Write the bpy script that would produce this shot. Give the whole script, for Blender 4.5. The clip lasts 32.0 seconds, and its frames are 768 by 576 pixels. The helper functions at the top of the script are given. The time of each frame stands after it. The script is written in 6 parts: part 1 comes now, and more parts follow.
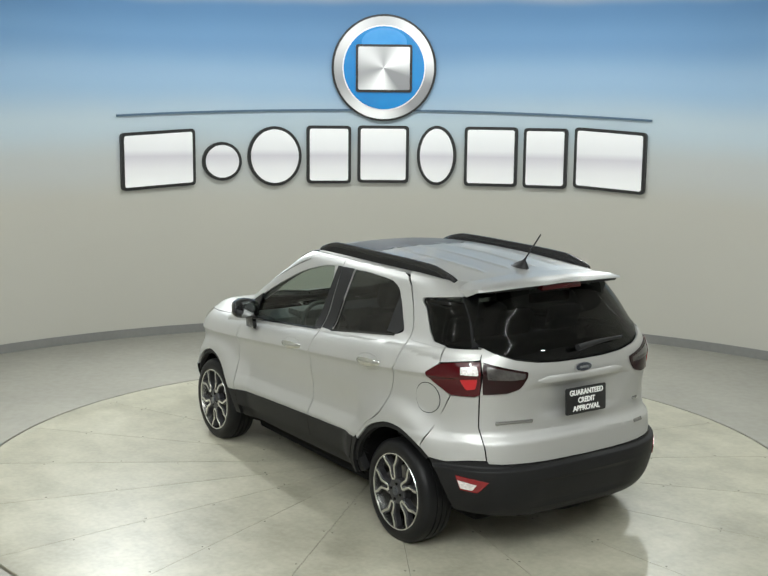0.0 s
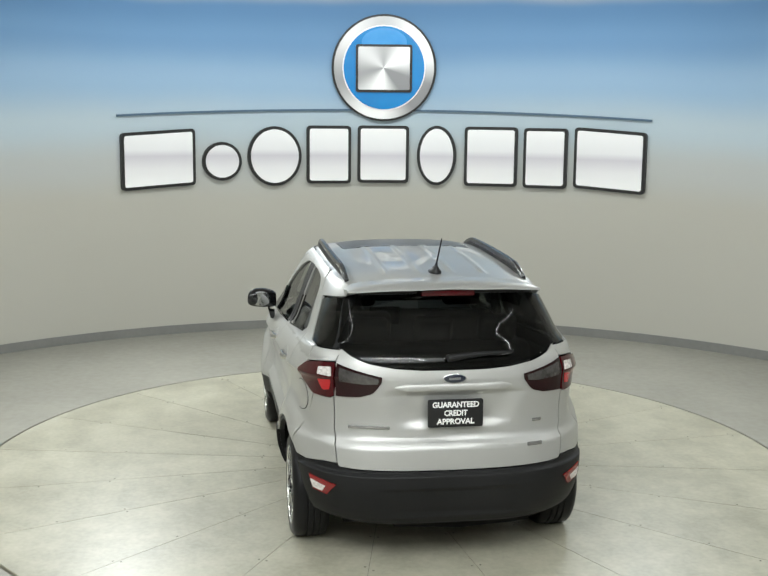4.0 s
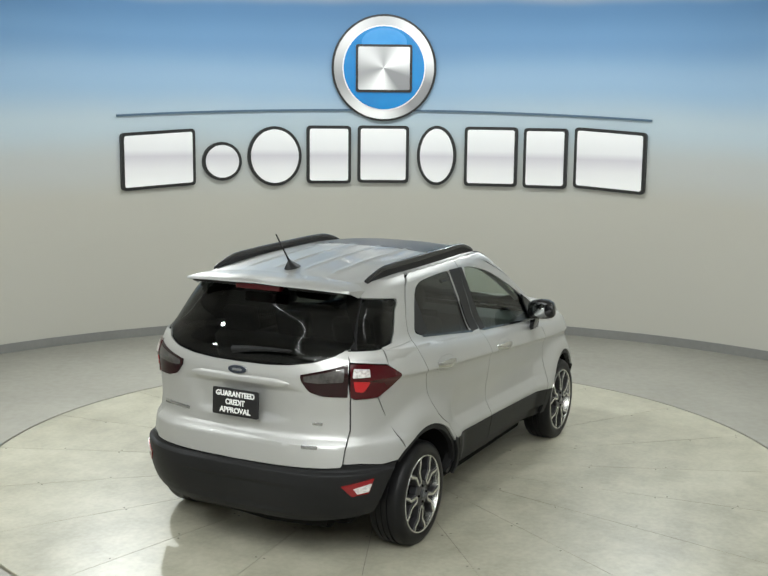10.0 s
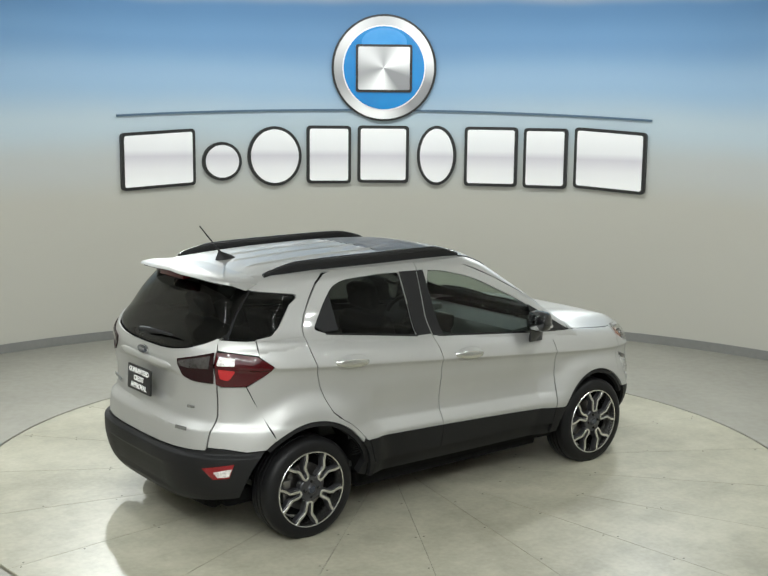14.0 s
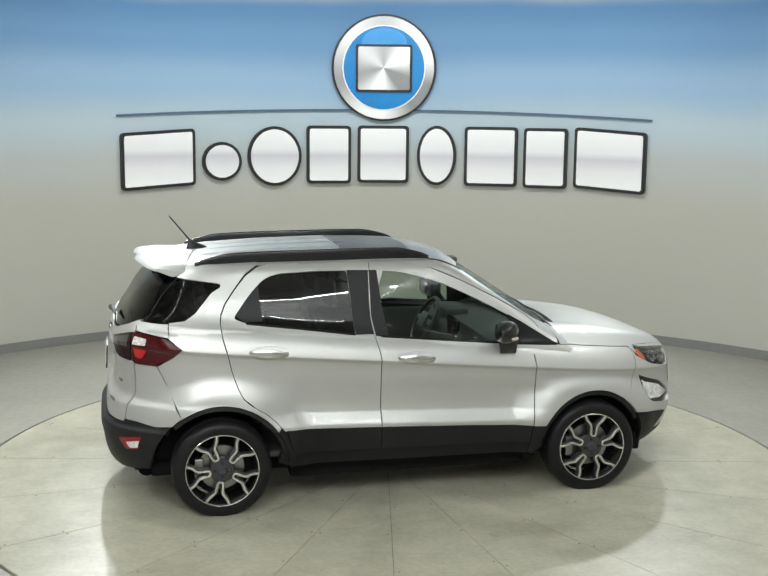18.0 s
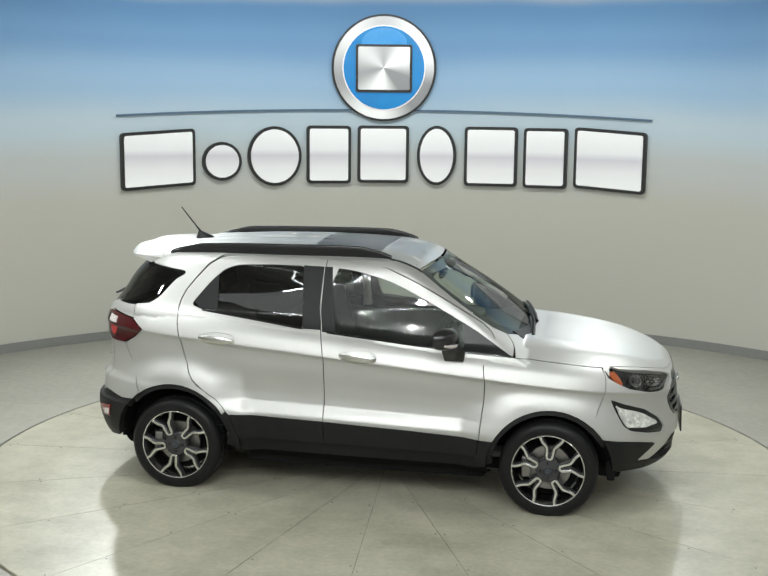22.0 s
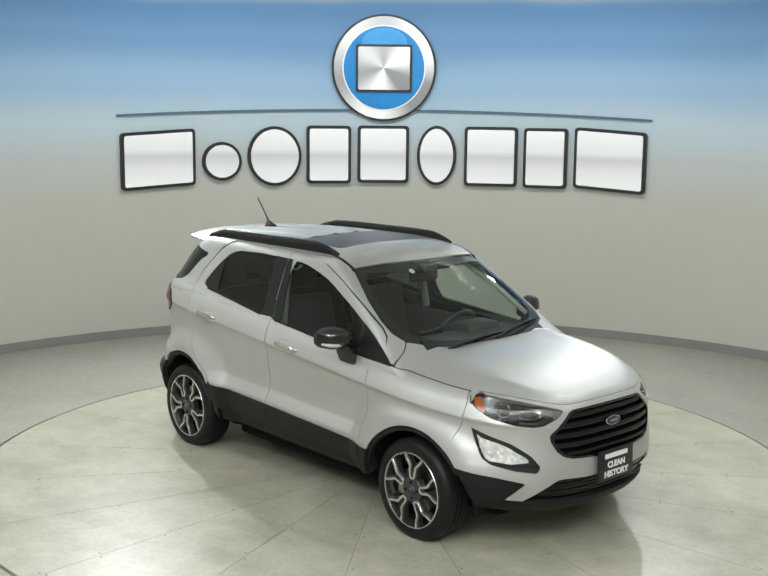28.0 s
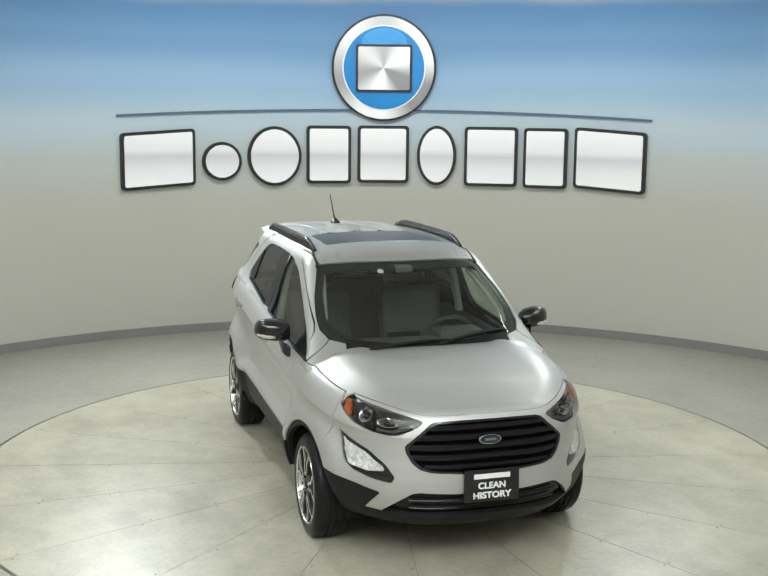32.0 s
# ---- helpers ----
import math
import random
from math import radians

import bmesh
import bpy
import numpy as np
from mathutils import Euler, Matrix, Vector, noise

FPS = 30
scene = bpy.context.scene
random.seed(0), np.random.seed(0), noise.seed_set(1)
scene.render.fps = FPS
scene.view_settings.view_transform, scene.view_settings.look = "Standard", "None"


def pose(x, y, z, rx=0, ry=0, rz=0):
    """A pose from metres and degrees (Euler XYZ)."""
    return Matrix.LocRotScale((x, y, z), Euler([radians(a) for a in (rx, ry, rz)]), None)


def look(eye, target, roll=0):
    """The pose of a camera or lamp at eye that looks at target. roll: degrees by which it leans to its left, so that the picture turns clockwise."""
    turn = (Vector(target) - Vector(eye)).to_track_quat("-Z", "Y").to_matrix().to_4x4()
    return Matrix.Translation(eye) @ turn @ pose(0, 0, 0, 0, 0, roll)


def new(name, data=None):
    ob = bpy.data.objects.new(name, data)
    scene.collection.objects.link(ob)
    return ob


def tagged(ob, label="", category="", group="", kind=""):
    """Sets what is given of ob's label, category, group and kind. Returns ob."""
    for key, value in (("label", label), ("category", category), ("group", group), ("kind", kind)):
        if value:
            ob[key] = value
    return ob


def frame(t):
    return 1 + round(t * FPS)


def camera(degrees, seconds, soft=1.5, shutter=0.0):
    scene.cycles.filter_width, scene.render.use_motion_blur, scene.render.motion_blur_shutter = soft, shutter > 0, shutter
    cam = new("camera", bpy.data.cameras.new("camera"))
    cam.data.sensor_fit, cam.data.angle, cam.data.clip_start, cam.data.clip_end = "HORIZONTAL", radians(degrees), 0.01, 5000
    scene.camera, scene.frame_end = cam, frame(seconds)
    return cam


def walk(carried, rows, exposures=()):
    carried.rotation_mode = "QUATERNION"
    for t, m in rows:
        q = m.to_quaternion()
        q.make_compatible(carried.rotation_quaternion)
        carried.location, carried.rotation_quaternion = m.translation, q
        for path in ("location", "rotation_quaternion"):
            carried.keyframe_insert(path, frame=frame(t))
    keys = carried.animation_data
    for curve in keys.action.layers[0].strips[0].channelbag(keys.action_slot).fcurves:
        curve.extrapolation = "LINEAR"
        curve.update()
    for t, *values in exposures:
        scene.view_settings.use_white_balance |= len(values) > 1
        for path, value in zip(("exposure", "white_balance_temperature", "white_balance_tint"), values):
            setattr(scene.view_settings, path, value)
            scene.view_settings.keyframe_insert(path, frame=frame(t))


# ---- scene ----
# ---------------------------------------------------------------- camera
cam = camera(37.28, 32.0, soft=1.5)
EYE = Vector((0.0, -8.129, 2.650))
PITCH, YAW = radians(9.471), radians(-0.273)
AIM = EYE + Vector((math.sin(YAW) * math.cos(PITCH), math.cos(YAW) * math.cos(PITCH), -math.sin(PITCH))) * 8.0
STILL = look(EYE, AIM, 0.568)
walk(cam, [(0.0, STILL), (32.0, STILL)], exposures=[(0.0, -0.26, 6090, 7), (32.0, -0.26, 6090, 7)])

# ---------------------------------------------------------------- light
world = bpy.data.worlds.new("world")
scene.world = world
world.use_nodes = True
world.node_tree.nodes["Background"].inputs[0].default_value = (0.5, 0.5, 0.48, 1)
world.node_tree.nodes["Background"].inputs[1].default_value = 0.02


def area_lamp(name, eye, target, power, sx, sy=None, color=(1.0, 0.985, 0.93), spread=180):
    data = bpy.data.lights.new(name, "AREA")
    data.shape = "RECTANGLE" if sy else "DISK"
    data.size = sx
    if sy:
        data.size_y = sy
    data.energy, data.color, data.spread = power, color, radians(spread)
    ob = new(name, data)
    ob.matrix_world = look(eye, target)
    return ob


def bulb_lamp(name, eye, power, size=0.07, color=(1.0, 0.985, 0.93)):
    data = bpy.data.lights.new(name, "POINT")
    data.energy, data.color, data.shadow_soft_size = power, color, size
    ob = new(name, data)
    ob.location = eye
    return ob


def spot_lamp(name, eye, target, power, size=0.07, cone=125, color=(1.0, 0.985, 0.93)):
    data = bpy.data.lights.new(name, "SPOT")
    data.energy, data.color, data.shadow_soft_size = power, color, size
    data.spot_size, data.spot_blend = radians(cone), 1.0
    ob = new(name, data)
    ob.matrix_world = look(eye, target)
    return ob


# two floods by the curved wall, one at each side, two bulbs over the opening, strips under the ceiling, then added
# fills
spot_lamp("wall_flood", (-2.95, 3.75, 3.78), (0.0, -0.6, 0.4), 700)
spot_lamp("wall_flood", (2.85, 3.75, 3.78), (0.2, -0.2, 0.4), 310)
spot_lamp("side_flood", (-4.3, -2.4, 3.6), (0.0, 0.0, 0.5), 170)
spot_lamp("side_flood", (4.3, -2.4, 3.6), (-0.2, 0.3, 0.5), 75)
bulb_lamp("opening_lamp", (-1.6, -5.8, 3.85), 140, 0.06)
bulb_lamp("opening_lamp", (1.6, -5.9, 3.85), 80, 0.06)
area_lamp("strip_and_wall_fill", (0.0, -5.0, 4.3), (0.0, -5.0, 0.0), 120, 6.0, 0.03)
area_lamp("strip_and_wall_fill", (-0.8, -7.2, 4.3), (-0.8, -7.2, 0.0), 130, 6.0, 0.03)
area_lamp("strip_and_wall_fill", (-0.8, -9.4, 4.3), (-0.8, -9.4, 0.0), 130, 6.0, 0.03)
area_lamp("strip_and_wall_fill", (-2.7, -2.2, 4.3), (-2.7, -2.2, 0.0), 14, 0.02, 6.5)
area_lamp("strip_and_wall_fill", (2.7, -2.2, 4.3), (2.7, -2.2, 0.0), 12, 0.02, 6.5)
# broad unseen area light, added to soften the shadows and lift the near floor
area_lamp("ceiling_fill", (-0.6, -7.6, 4.36), (-0.6, -7.6, 0.0), 230, 7.0, 5.0)
# three unseen strips turned to the curved wall, added to brighten it
area_lamp("strip_and_wall_fill", (0.0, 2.3, 4.3), (0.0, 4.7, 2.6), 122, 5.2, 0.10)
area_lamp("strip_and_wall_fill", (-3.4, 0.0, 4.3), (-5.2, 1.0, 2.2), 155, 0.08, 5.4)
area_lamp("strip_and_wall_fill", (3.4, 0.0, 4.3), (5.2, 1.0, 2.2), 155, 0.08, 5.4)


# ---------------------------------------------------------------- materials
def mat(name, color, rough=0.5, metal=0.0, coat=0.0, spec=0.5, grain=0.0, grain_scale=60.0, bump=0.0, bump_scale=80.0, tint2=None, blotch=2.0, rough_var=0.0, emit=None, strength=1.0):
    m = bpy.data.materials.new(name)
    m.use_nodes = True
    nt = m.node_tree
    b = nt.nodes["Principled BSDF"]
    b.inputs["Base Color"].default_value = (*color, 1)
    b.inputs["Roughness"].default_value = rough
    b.inputs["Metallic"].default_value = metal
    b.inputs["Coat Weight"].default_value = coat
    b.inputs["Coat Roughness"].default_value = 0.025
    b.inputs["Specular IOR Level"].default_value = spec
    tex = nt.nodes.new("ShaderNodeTexCoord")
    if grain > 0 or tint2:
        big = nt.nodes.new("ShaderNodeTexNoise")
        big.inputs["Scale"].default_value = blotch
        big.inputs["Detail"].default_value = 5
        nt.links.new(tex.outputs["Object"], big.inputs["Vector"])
        small = nt.nodes.new("ShaderNodeTexNoise")
        small.inputs["Scale"].default_value = grain_scale
        small.inputs["Detail"].default_value = 3
        nt.links.new(tex.outputs["Object"], small.inputs["Vector"])
        mix = nt.nodes.new("ShaderNodeMix")
        mix.data_type = "RGBA"
        mix.inputs[6].default_value = (*color, 1)
        mix.inputs[7].default_value = (*(tint2 or [c * (1 - grain) for c in color]), 1)
        ramp = nt.nodes.new("ShaderNodeMapRange")
        ramp.inputs[1].default_value, ramp.inputs[2].default_value = 0.35, 0.68
        add = nt.nodes.new("ShaderNodeMath")
        add.operation = "MULTIPLY_ADD"
        add.inputs[1].default_value, add.inputs[2].default_value = 0.35, 0.0
        nt.links.new(small.outputs[0], add.inputs[0])
        mul = nt.nodes.new("ShaderNodeMath")
        mul.operation = "MULTIPLY_ADD"
        mul.inputs[1].default_value = 0.65
        nt.links.new(big.outputs[0], mul.inputs[0])
        nt.links.new(add.outputs[0], mul.inputs[2])
        nt.links.new(mul.outputs[0], ramp.inputs[0])
        nt.links.new(ramp.outputs[0], mix.inputs[0])
        nt.links.new(mix.outputs[2], b.inputs["Base Color"])
        if rough_var:
            rr = nt.nodes.new("ShaderNodeMapRange")
            rr.inputs[3].default_value, rr.inputs[4].default_value = rough - rough_var, rough + rough_var
            nt.links.new(ramp.outputs[0], rr.inputs[0])
            nt.links.new(rr.outputs[0], b.inputs["Roughness"])
    if bump > 0:
        n = nt.nodes.new("ShaderNodeTexNoise")
        n.inputs["Scale"].default_value = bump_scale
        n.inputs["Detail"].default_value = 4
        nt.links.new(tex.outputs["Object"], n.inputs["Vector"])
        bp = nt.nodes.new("ShaderNodeBump")
        bp.inputs["Strength"].default_value = bump
        bp.inputs["Distance"].default_value = 0.002
        nt.links.new(n.outputs[0], bp.inputs["Height"])
        nt.links.new(bp.outputs[0], b.inputs["Normal"])
    if emit:
        b.inputs["Emission Color"].default_value = (*emit, 1)
        b.inputs["Emission Strength"].default_value = strength
    return m


def glass_mat(name, tint, gloss_rough=0.02, gloss=0.045, edge=0.8):
    m = bpy.data.materials.new(name)
    m.use_nodes = True
    nt = m.node_tree
    nt.nodes.remove(nt.nodes["Principled BSDF"])
    out = nt.nodes["Material Output"]
    tr = nt.nodes.new("ShaderNodeBsdfTransparent")
    tr.inputs[0].default_value = (*tint, 1)
    gl = nt.nodes.new("ShaderNodeBsdfGlossy")
    gl.inputs["Roughness"].default_value = gloss_rough
    lw = nt.nodes.new("ShaderNodeLayerWeight")
    lw.inputs["Blend"].default_value = 0.5
    pw = nt.nodes.new("ShaderNodeMath")
    pw.operation = "POWER"
    pw.inputs[1].default_value = 4.5
    nt.links.new(lw.outputs["Facing"], pw.inputs[0])
    fr = nt.nodes.new("ShaderNodeMath")
    fr.operation = "MULTIPLY_ADD"
    fr.inputs[1].default_value, fr.inputs[2].default_value = edge, gloss
    nt.links.new(pw.outputs[0], fr.inputs[0])
    mx = nt.nodes.new("ShaderNodeMixShader")
    nt.links.new(fr.outputs[0], mx.inputs[0])
    nt.links.new(tr.outputs[0], mx.inputs[1])
    nt.links.new(gl.outputs[0], mx.inputs[2])
    nt.links.new(mx.outputs[0], out.inputs[0])
    return m


PAINT = mat("silver_paint", (0.52, 0.52, 0.507), rough=0.47, metal=0.62, coat=0.55, spec=0.3, grain=0.05, grain_scale=900, blotch=3)
CLAD = mat("black_grained_plastic", (0.016, 0.016, 0.0165), rough=0.5, spec=0.2, grain=0.4, grain_scale=200, bump=0.15, bump_scale=600)
GLOSSBLACK = mat("gloss_black", (0.008, 0.008, 0.009), rough=0.12, coat=0.4)
SATINBLACK = mat("satin_black", (0.018, 0.018, 0.019), rough=0.42, spec=0.2)
RAILBLACK = mat("roof_rail_black", (0.016, 0.016, 0.017), rough=0.26, spec=0.45)
PILLARBLACK = mat("pillar_black", (0.014, 0.014, 0.015), rough=0.2, spec=0.3)
GRILLEBLACK = mat("grille_black", (0.007, 0.007, 0.008), rough=0.24, spec=0.3)
INNER = mat("dark_inner", (0.012, 0.012, 0.012), rough=1.0, spec=0.02)
RUBBER = mat("tyre_rubber", (0.012, 0.012, 0.0125), rough=0.4, spec=0.18, grain=0.3, grain_scale=120, bump=0.1, bump_scale=300)
ALLOY = mat("machined_alloy", (0.66, 0.66, 0.64), rough=0.24, metal=1.0, grain=0.08, grain_scale=300)
DARKALLOY = mat("dark_painted_alloy", (0.035, 0.035, 0.038), rough=0.4, metal=0.3, coat=0.3)
STEEL = mat("brake_steel", (0.32, 0.31, 0.30), rough=0.35, metal=1.0, grain=0.2, grain_scale=90)
CHROME = mat("chrome", (0.75, 0.75, 0.75), rough=0.08, metal=1.0)
REDLENS = mat("red_lens", (0.05, 0.0012, 0.003), rough=0.06, spec=0.5, tint2=(0.05, 0.001, 0.003), blotch=9, grain_scale=60)
REDBRIGHT = mat("bright_red_reflector", (0.42, 0.006, 0.010), rough=0.2, coat=0.6, bump=0.4, bump_scale=220)
CLEARLENS = mat("clear_white_lens", (0.52, 0.47, 0.45), rough=0.15, coat=1.0, bump=0.3, bump_scale=150)
SMOKELENS = mat("smoked_lens", (0.014, 0.002, 0.003), rough=0.06, spec=0.4)
AMBER = mat("amber_lens", (0.36, 0.075, 0.012), rough=0.18, coat=1.0, bump=0.3, bump_scale=200)
BLUEOVAL = mat("dark_blue_enamel", (0.010, 0.016, 0.034), rough=0.2, coat=1.0)
PLATE = mat("black_placard", (0.012, 0.012, 0.013), rough=0.35, grain=0.2, grain_scale=40)
WHITE = mat("white_lettering", (0.82, 0.82, 0.8), rough=0.5)
GREYBADGE = mat("grey_badge", (0.42, 0.42, 0.42), rough=0.25, metal=0.9)
LEATHER = mat("black_leather", (0.05, 0.053, 0.05), rough=0.5, grain=0.3, grain_scale=70, bump=0.2, bump_scale=120)
DASH = mat("dashboard_plastic", (0.085, 0.089, 0.085), rough=0.6, grain=0.3, grain_scale=120)
LINER = mat("headliner_cloth", (0.42, 0.41, 0.38), rough=0.9, grain=0.12, grain_scale=90)
SMOKEGLASS = mat("sunroof_glass", (0.085, 0.085, 0.08), rough=0.3, spec=0.25, grain=0.15, grain_scale=40)
FRONTGLASS = glass_mat("front_side_glass", (0.64, 0.70, 0.66), gloss=0.032)
SCREEN = glass_mat("windscreen_glass", (0.80, 0.86, 0.81), gloss=0.12, edge=0.28)
PRIVACY = glass_mat("privacy_glass", (0.11, 0.115, 0.115), gloss=0.05)
LENSCLEAR = glass_mat("clear_lamp_lens", (0.93, 0.93, 0.92), gloss=0.04, edge=0.4)
CONCRETE = mat("polished_concrete_floor", (0.305, 0.297, 0.256), rough=0.46, tint2=(0.255, 0.248, 0.213), grain_scale=14, blotch=0.9, rough_var=0.06, bump=0.08, bump_scale=40, spec=0.45)
JOINT = mat("dark_joint", (0.10, 0.097, 0.085), rough=0.8, grain=0.4, grain_scale=50)
SCUFF = mat("scuff_mark", (0.22, 0.215, 0.185), rough=0.7, grain=0.5, grain_scale=40)
BASE = mat("grey_baseboard", (0.215, 0.215, 0.205), rough=0.5, grain=0.15, grain_scale=20)
CEILING = mat("grey_ceiling", (0.50, 0.495, 0.475), rough=0.85, grain=0.06, grain_scale=12)
PLAINWALL = mat("plain_wall", (0.33, 0.325, 0.30), rough=0.8, grain=0.08, grain_scale=8)
SIGNWHITE = mat("white_sign_liner", (0.85, 0.85, 0.86), rough=0.35, grain=0.05, grain_scale=20)


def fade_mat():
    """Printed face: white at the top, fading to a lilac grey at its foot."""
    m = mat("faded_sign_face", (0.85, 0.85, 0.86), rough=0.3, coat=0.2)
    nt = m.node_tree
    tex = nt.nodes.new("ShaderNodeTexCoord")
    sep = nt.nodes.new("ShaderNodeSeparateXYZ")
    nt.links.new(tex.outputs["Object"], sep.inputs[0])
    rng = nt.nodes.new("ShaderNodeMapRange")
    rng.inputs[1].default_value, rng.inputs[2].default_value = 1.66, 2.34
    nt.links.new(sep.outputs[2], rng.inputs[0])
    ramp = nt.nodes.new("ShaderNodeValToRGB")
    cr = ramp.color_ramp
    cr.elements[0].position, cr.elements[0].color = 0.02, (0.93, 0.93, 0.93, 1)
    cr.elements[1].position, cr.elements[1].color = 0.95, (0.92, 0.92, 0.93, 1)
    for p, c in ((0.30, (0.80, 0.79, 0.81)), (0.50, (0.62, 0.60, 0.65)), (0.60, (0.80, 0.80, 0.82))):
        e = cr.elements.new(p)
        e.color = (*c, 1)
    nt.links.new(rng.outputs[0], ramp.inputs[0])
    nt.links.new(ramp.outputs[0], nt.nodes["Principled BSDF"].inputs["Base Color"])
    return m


SIGNFADE = fade_mat()
SIGNBLACK = mat("sign_edge_black", (0.012, 0.012, 0.012), rough=0.45)
SIGNBLUE = mat("sign_blue", (0.003, 0.23, 0.60), rough=0.25, tint2=(0.004, 0.19, 0.53), blotch=3, grain_scale=9, coat=0.4)
SIGNSHINE = mat("sign_highlight_blue", (0.06, 0.33, 0.72), rough=0.25, tint2=(0.03, 0.27, 0.66), blotch=4, grain_scale=9, coat=0.4)


def spun_mat():
    """Silver with a spun sheen painted in: light and dark sectors round the badge's middle."""
    m = mat("painted_spun_sheen", (0.5, 0.5, 0.5), rough=0.3, metal=0.4)
    nt = m.node_tree
    tex = nt.nodes.new("ShaderNodeTexCoord")
    sep = nt.nodes.new("ShaderNodeSeparateXYZ")
    nt.links.new(tex.outputs["Object"], sep.inputs[0])

    def calc(op, a, b):
        n = nt.nodes.new("ShaderNodeMath")
        n.operation = op
        for k, q in enumerate((a, b)):
            if isinstance(q, (int, float)):
                n.inputs[k].default_value = q
            else:
                nt.links.new(q, n.inputs[k])
        return n.outputs[0]
    turn = calc("ARCTAN2", calc("SUBTRACT", sep.outputs[2], 2.985), calc("ADD", sep.outputs[0], 0.09))
    wave = calc("ADD", calc("MULTIPLY", calc("SINE", calc("ADD", calc("MULTIPLY", turn, 3.0), 0.4), 0), 0.3), calc("MULTIPLY", calc("SINE", calc("ADD", calc("MULTIPLY", turn, 2.0), -0.5), 0), 0.2))
    ramp = nt.nodes.new("ShaderNodeValToRGB")
    cr = ramp.color_ramp
    cr.elements[0].position, cr.elements[0].color = 0.15, (0.26, 0.26, 0.27, 1)
    cr.elements[1].position, cr.elements[1].color = 0.88, (0.88, 0.88, 0.88, 1)
    nt.links.new(calc("ADD", wave, 0.5), ramp.inputs[0])
    nt.links.new(ramp.outputs[0], nt.nodes["Principled BSDF"].inputs["Base Color"])
    return m


SIGNSPUN = spun_mat()
SIGNLINE = mat("slate_blue_line", (0.075, 0.13, 0.20), rough=0.5)


def facet_mat(name, dark, light, scale, metal=0.5, rough=0.15):
    """Facets of a lamp reflector, their bright and dark glints painted cell by cell."""
    m = mat(name, light, rough=rough, metal=metal, coat=0.8)
    nt = m.node_tree
    b = nt.nodes["Principled BSDF"]
    tex = nt.nodes.new("ShaderNodeTexCoord")
    vor = nt.nodes.new("ShaderNodeTexVoronoi")
    vor.inputs["Scale"].default_value = scale
    nt.links.new(tex.outputs["Object"], vor.inputs["Vector"])
    bw = nt.nodes.new("ShaderNodeSeparateColor")
    nt.links.new(vor.outputs["Color"], bw.inputs[0])
    mix = nt.nodes.new("ShaderNodeMix")
    mix.data_type = "RGBA"
    mix.inputs[6].default_value, mix.inputs[7].default_value = (*dark, 1), (*light, 1)
    nt.links.new(bw.outputs[0], mix.inputs[0])
    nt.links.new(mix.outputs[2], b.inputs["Base Color"])
    bp = nt.nodes.new("ShaderNodeBump")
    bp.inputs["Strength"].default_value, bp.inputs["Distance"].default_value = 0.8, 0.004
    nt.links.new(bw.outputs[1], bp.inputs["Height"])
    nt.links.new(bp.outputs[0], b.inputs["Normal"])
    return m


FACET = facet_mat("faceted_reflector", (0.50, 0.50, 0.50), (0.95, 0.95, 0.93), 50, metal=0.0, rough=0.3)
LAMPCUP = facet_mat("lamp_cup", (0.10, 0.10, 0.10), (0.60, 0.60, 0.60), 60, metal=0.7, rough=0.2)
CLEARGREY = mat("clear_grey_lens", (0.11, 0.105, 0.10), rough=0.16, metal=0.4, coat=0.8, tint2=(0.035, 0.03, 0.03), blotch=7, grain_scale=45)
DULLRED = mat("dull_red_reflector", (0.22, 0.004, 0.007), rough=0.2, coat=0.5, grain=0.3, grain_scale=60)
MIRROR = mat("mirror_glass", (0.38, 0.39, 0.39), rough=0.03, metal=1.0)
LAMPHOUSE = facet_mat("lamp_housing", (0.008, 0.008, 0.008), (0.055, 0.055, 0.055), 26, metal=0.6)
REVERSE = facet_mat("faceted_clear_lens", (0.50, 0.46, 0.45), (0.85, 0.82, 0.80), 110, metal=0.1)


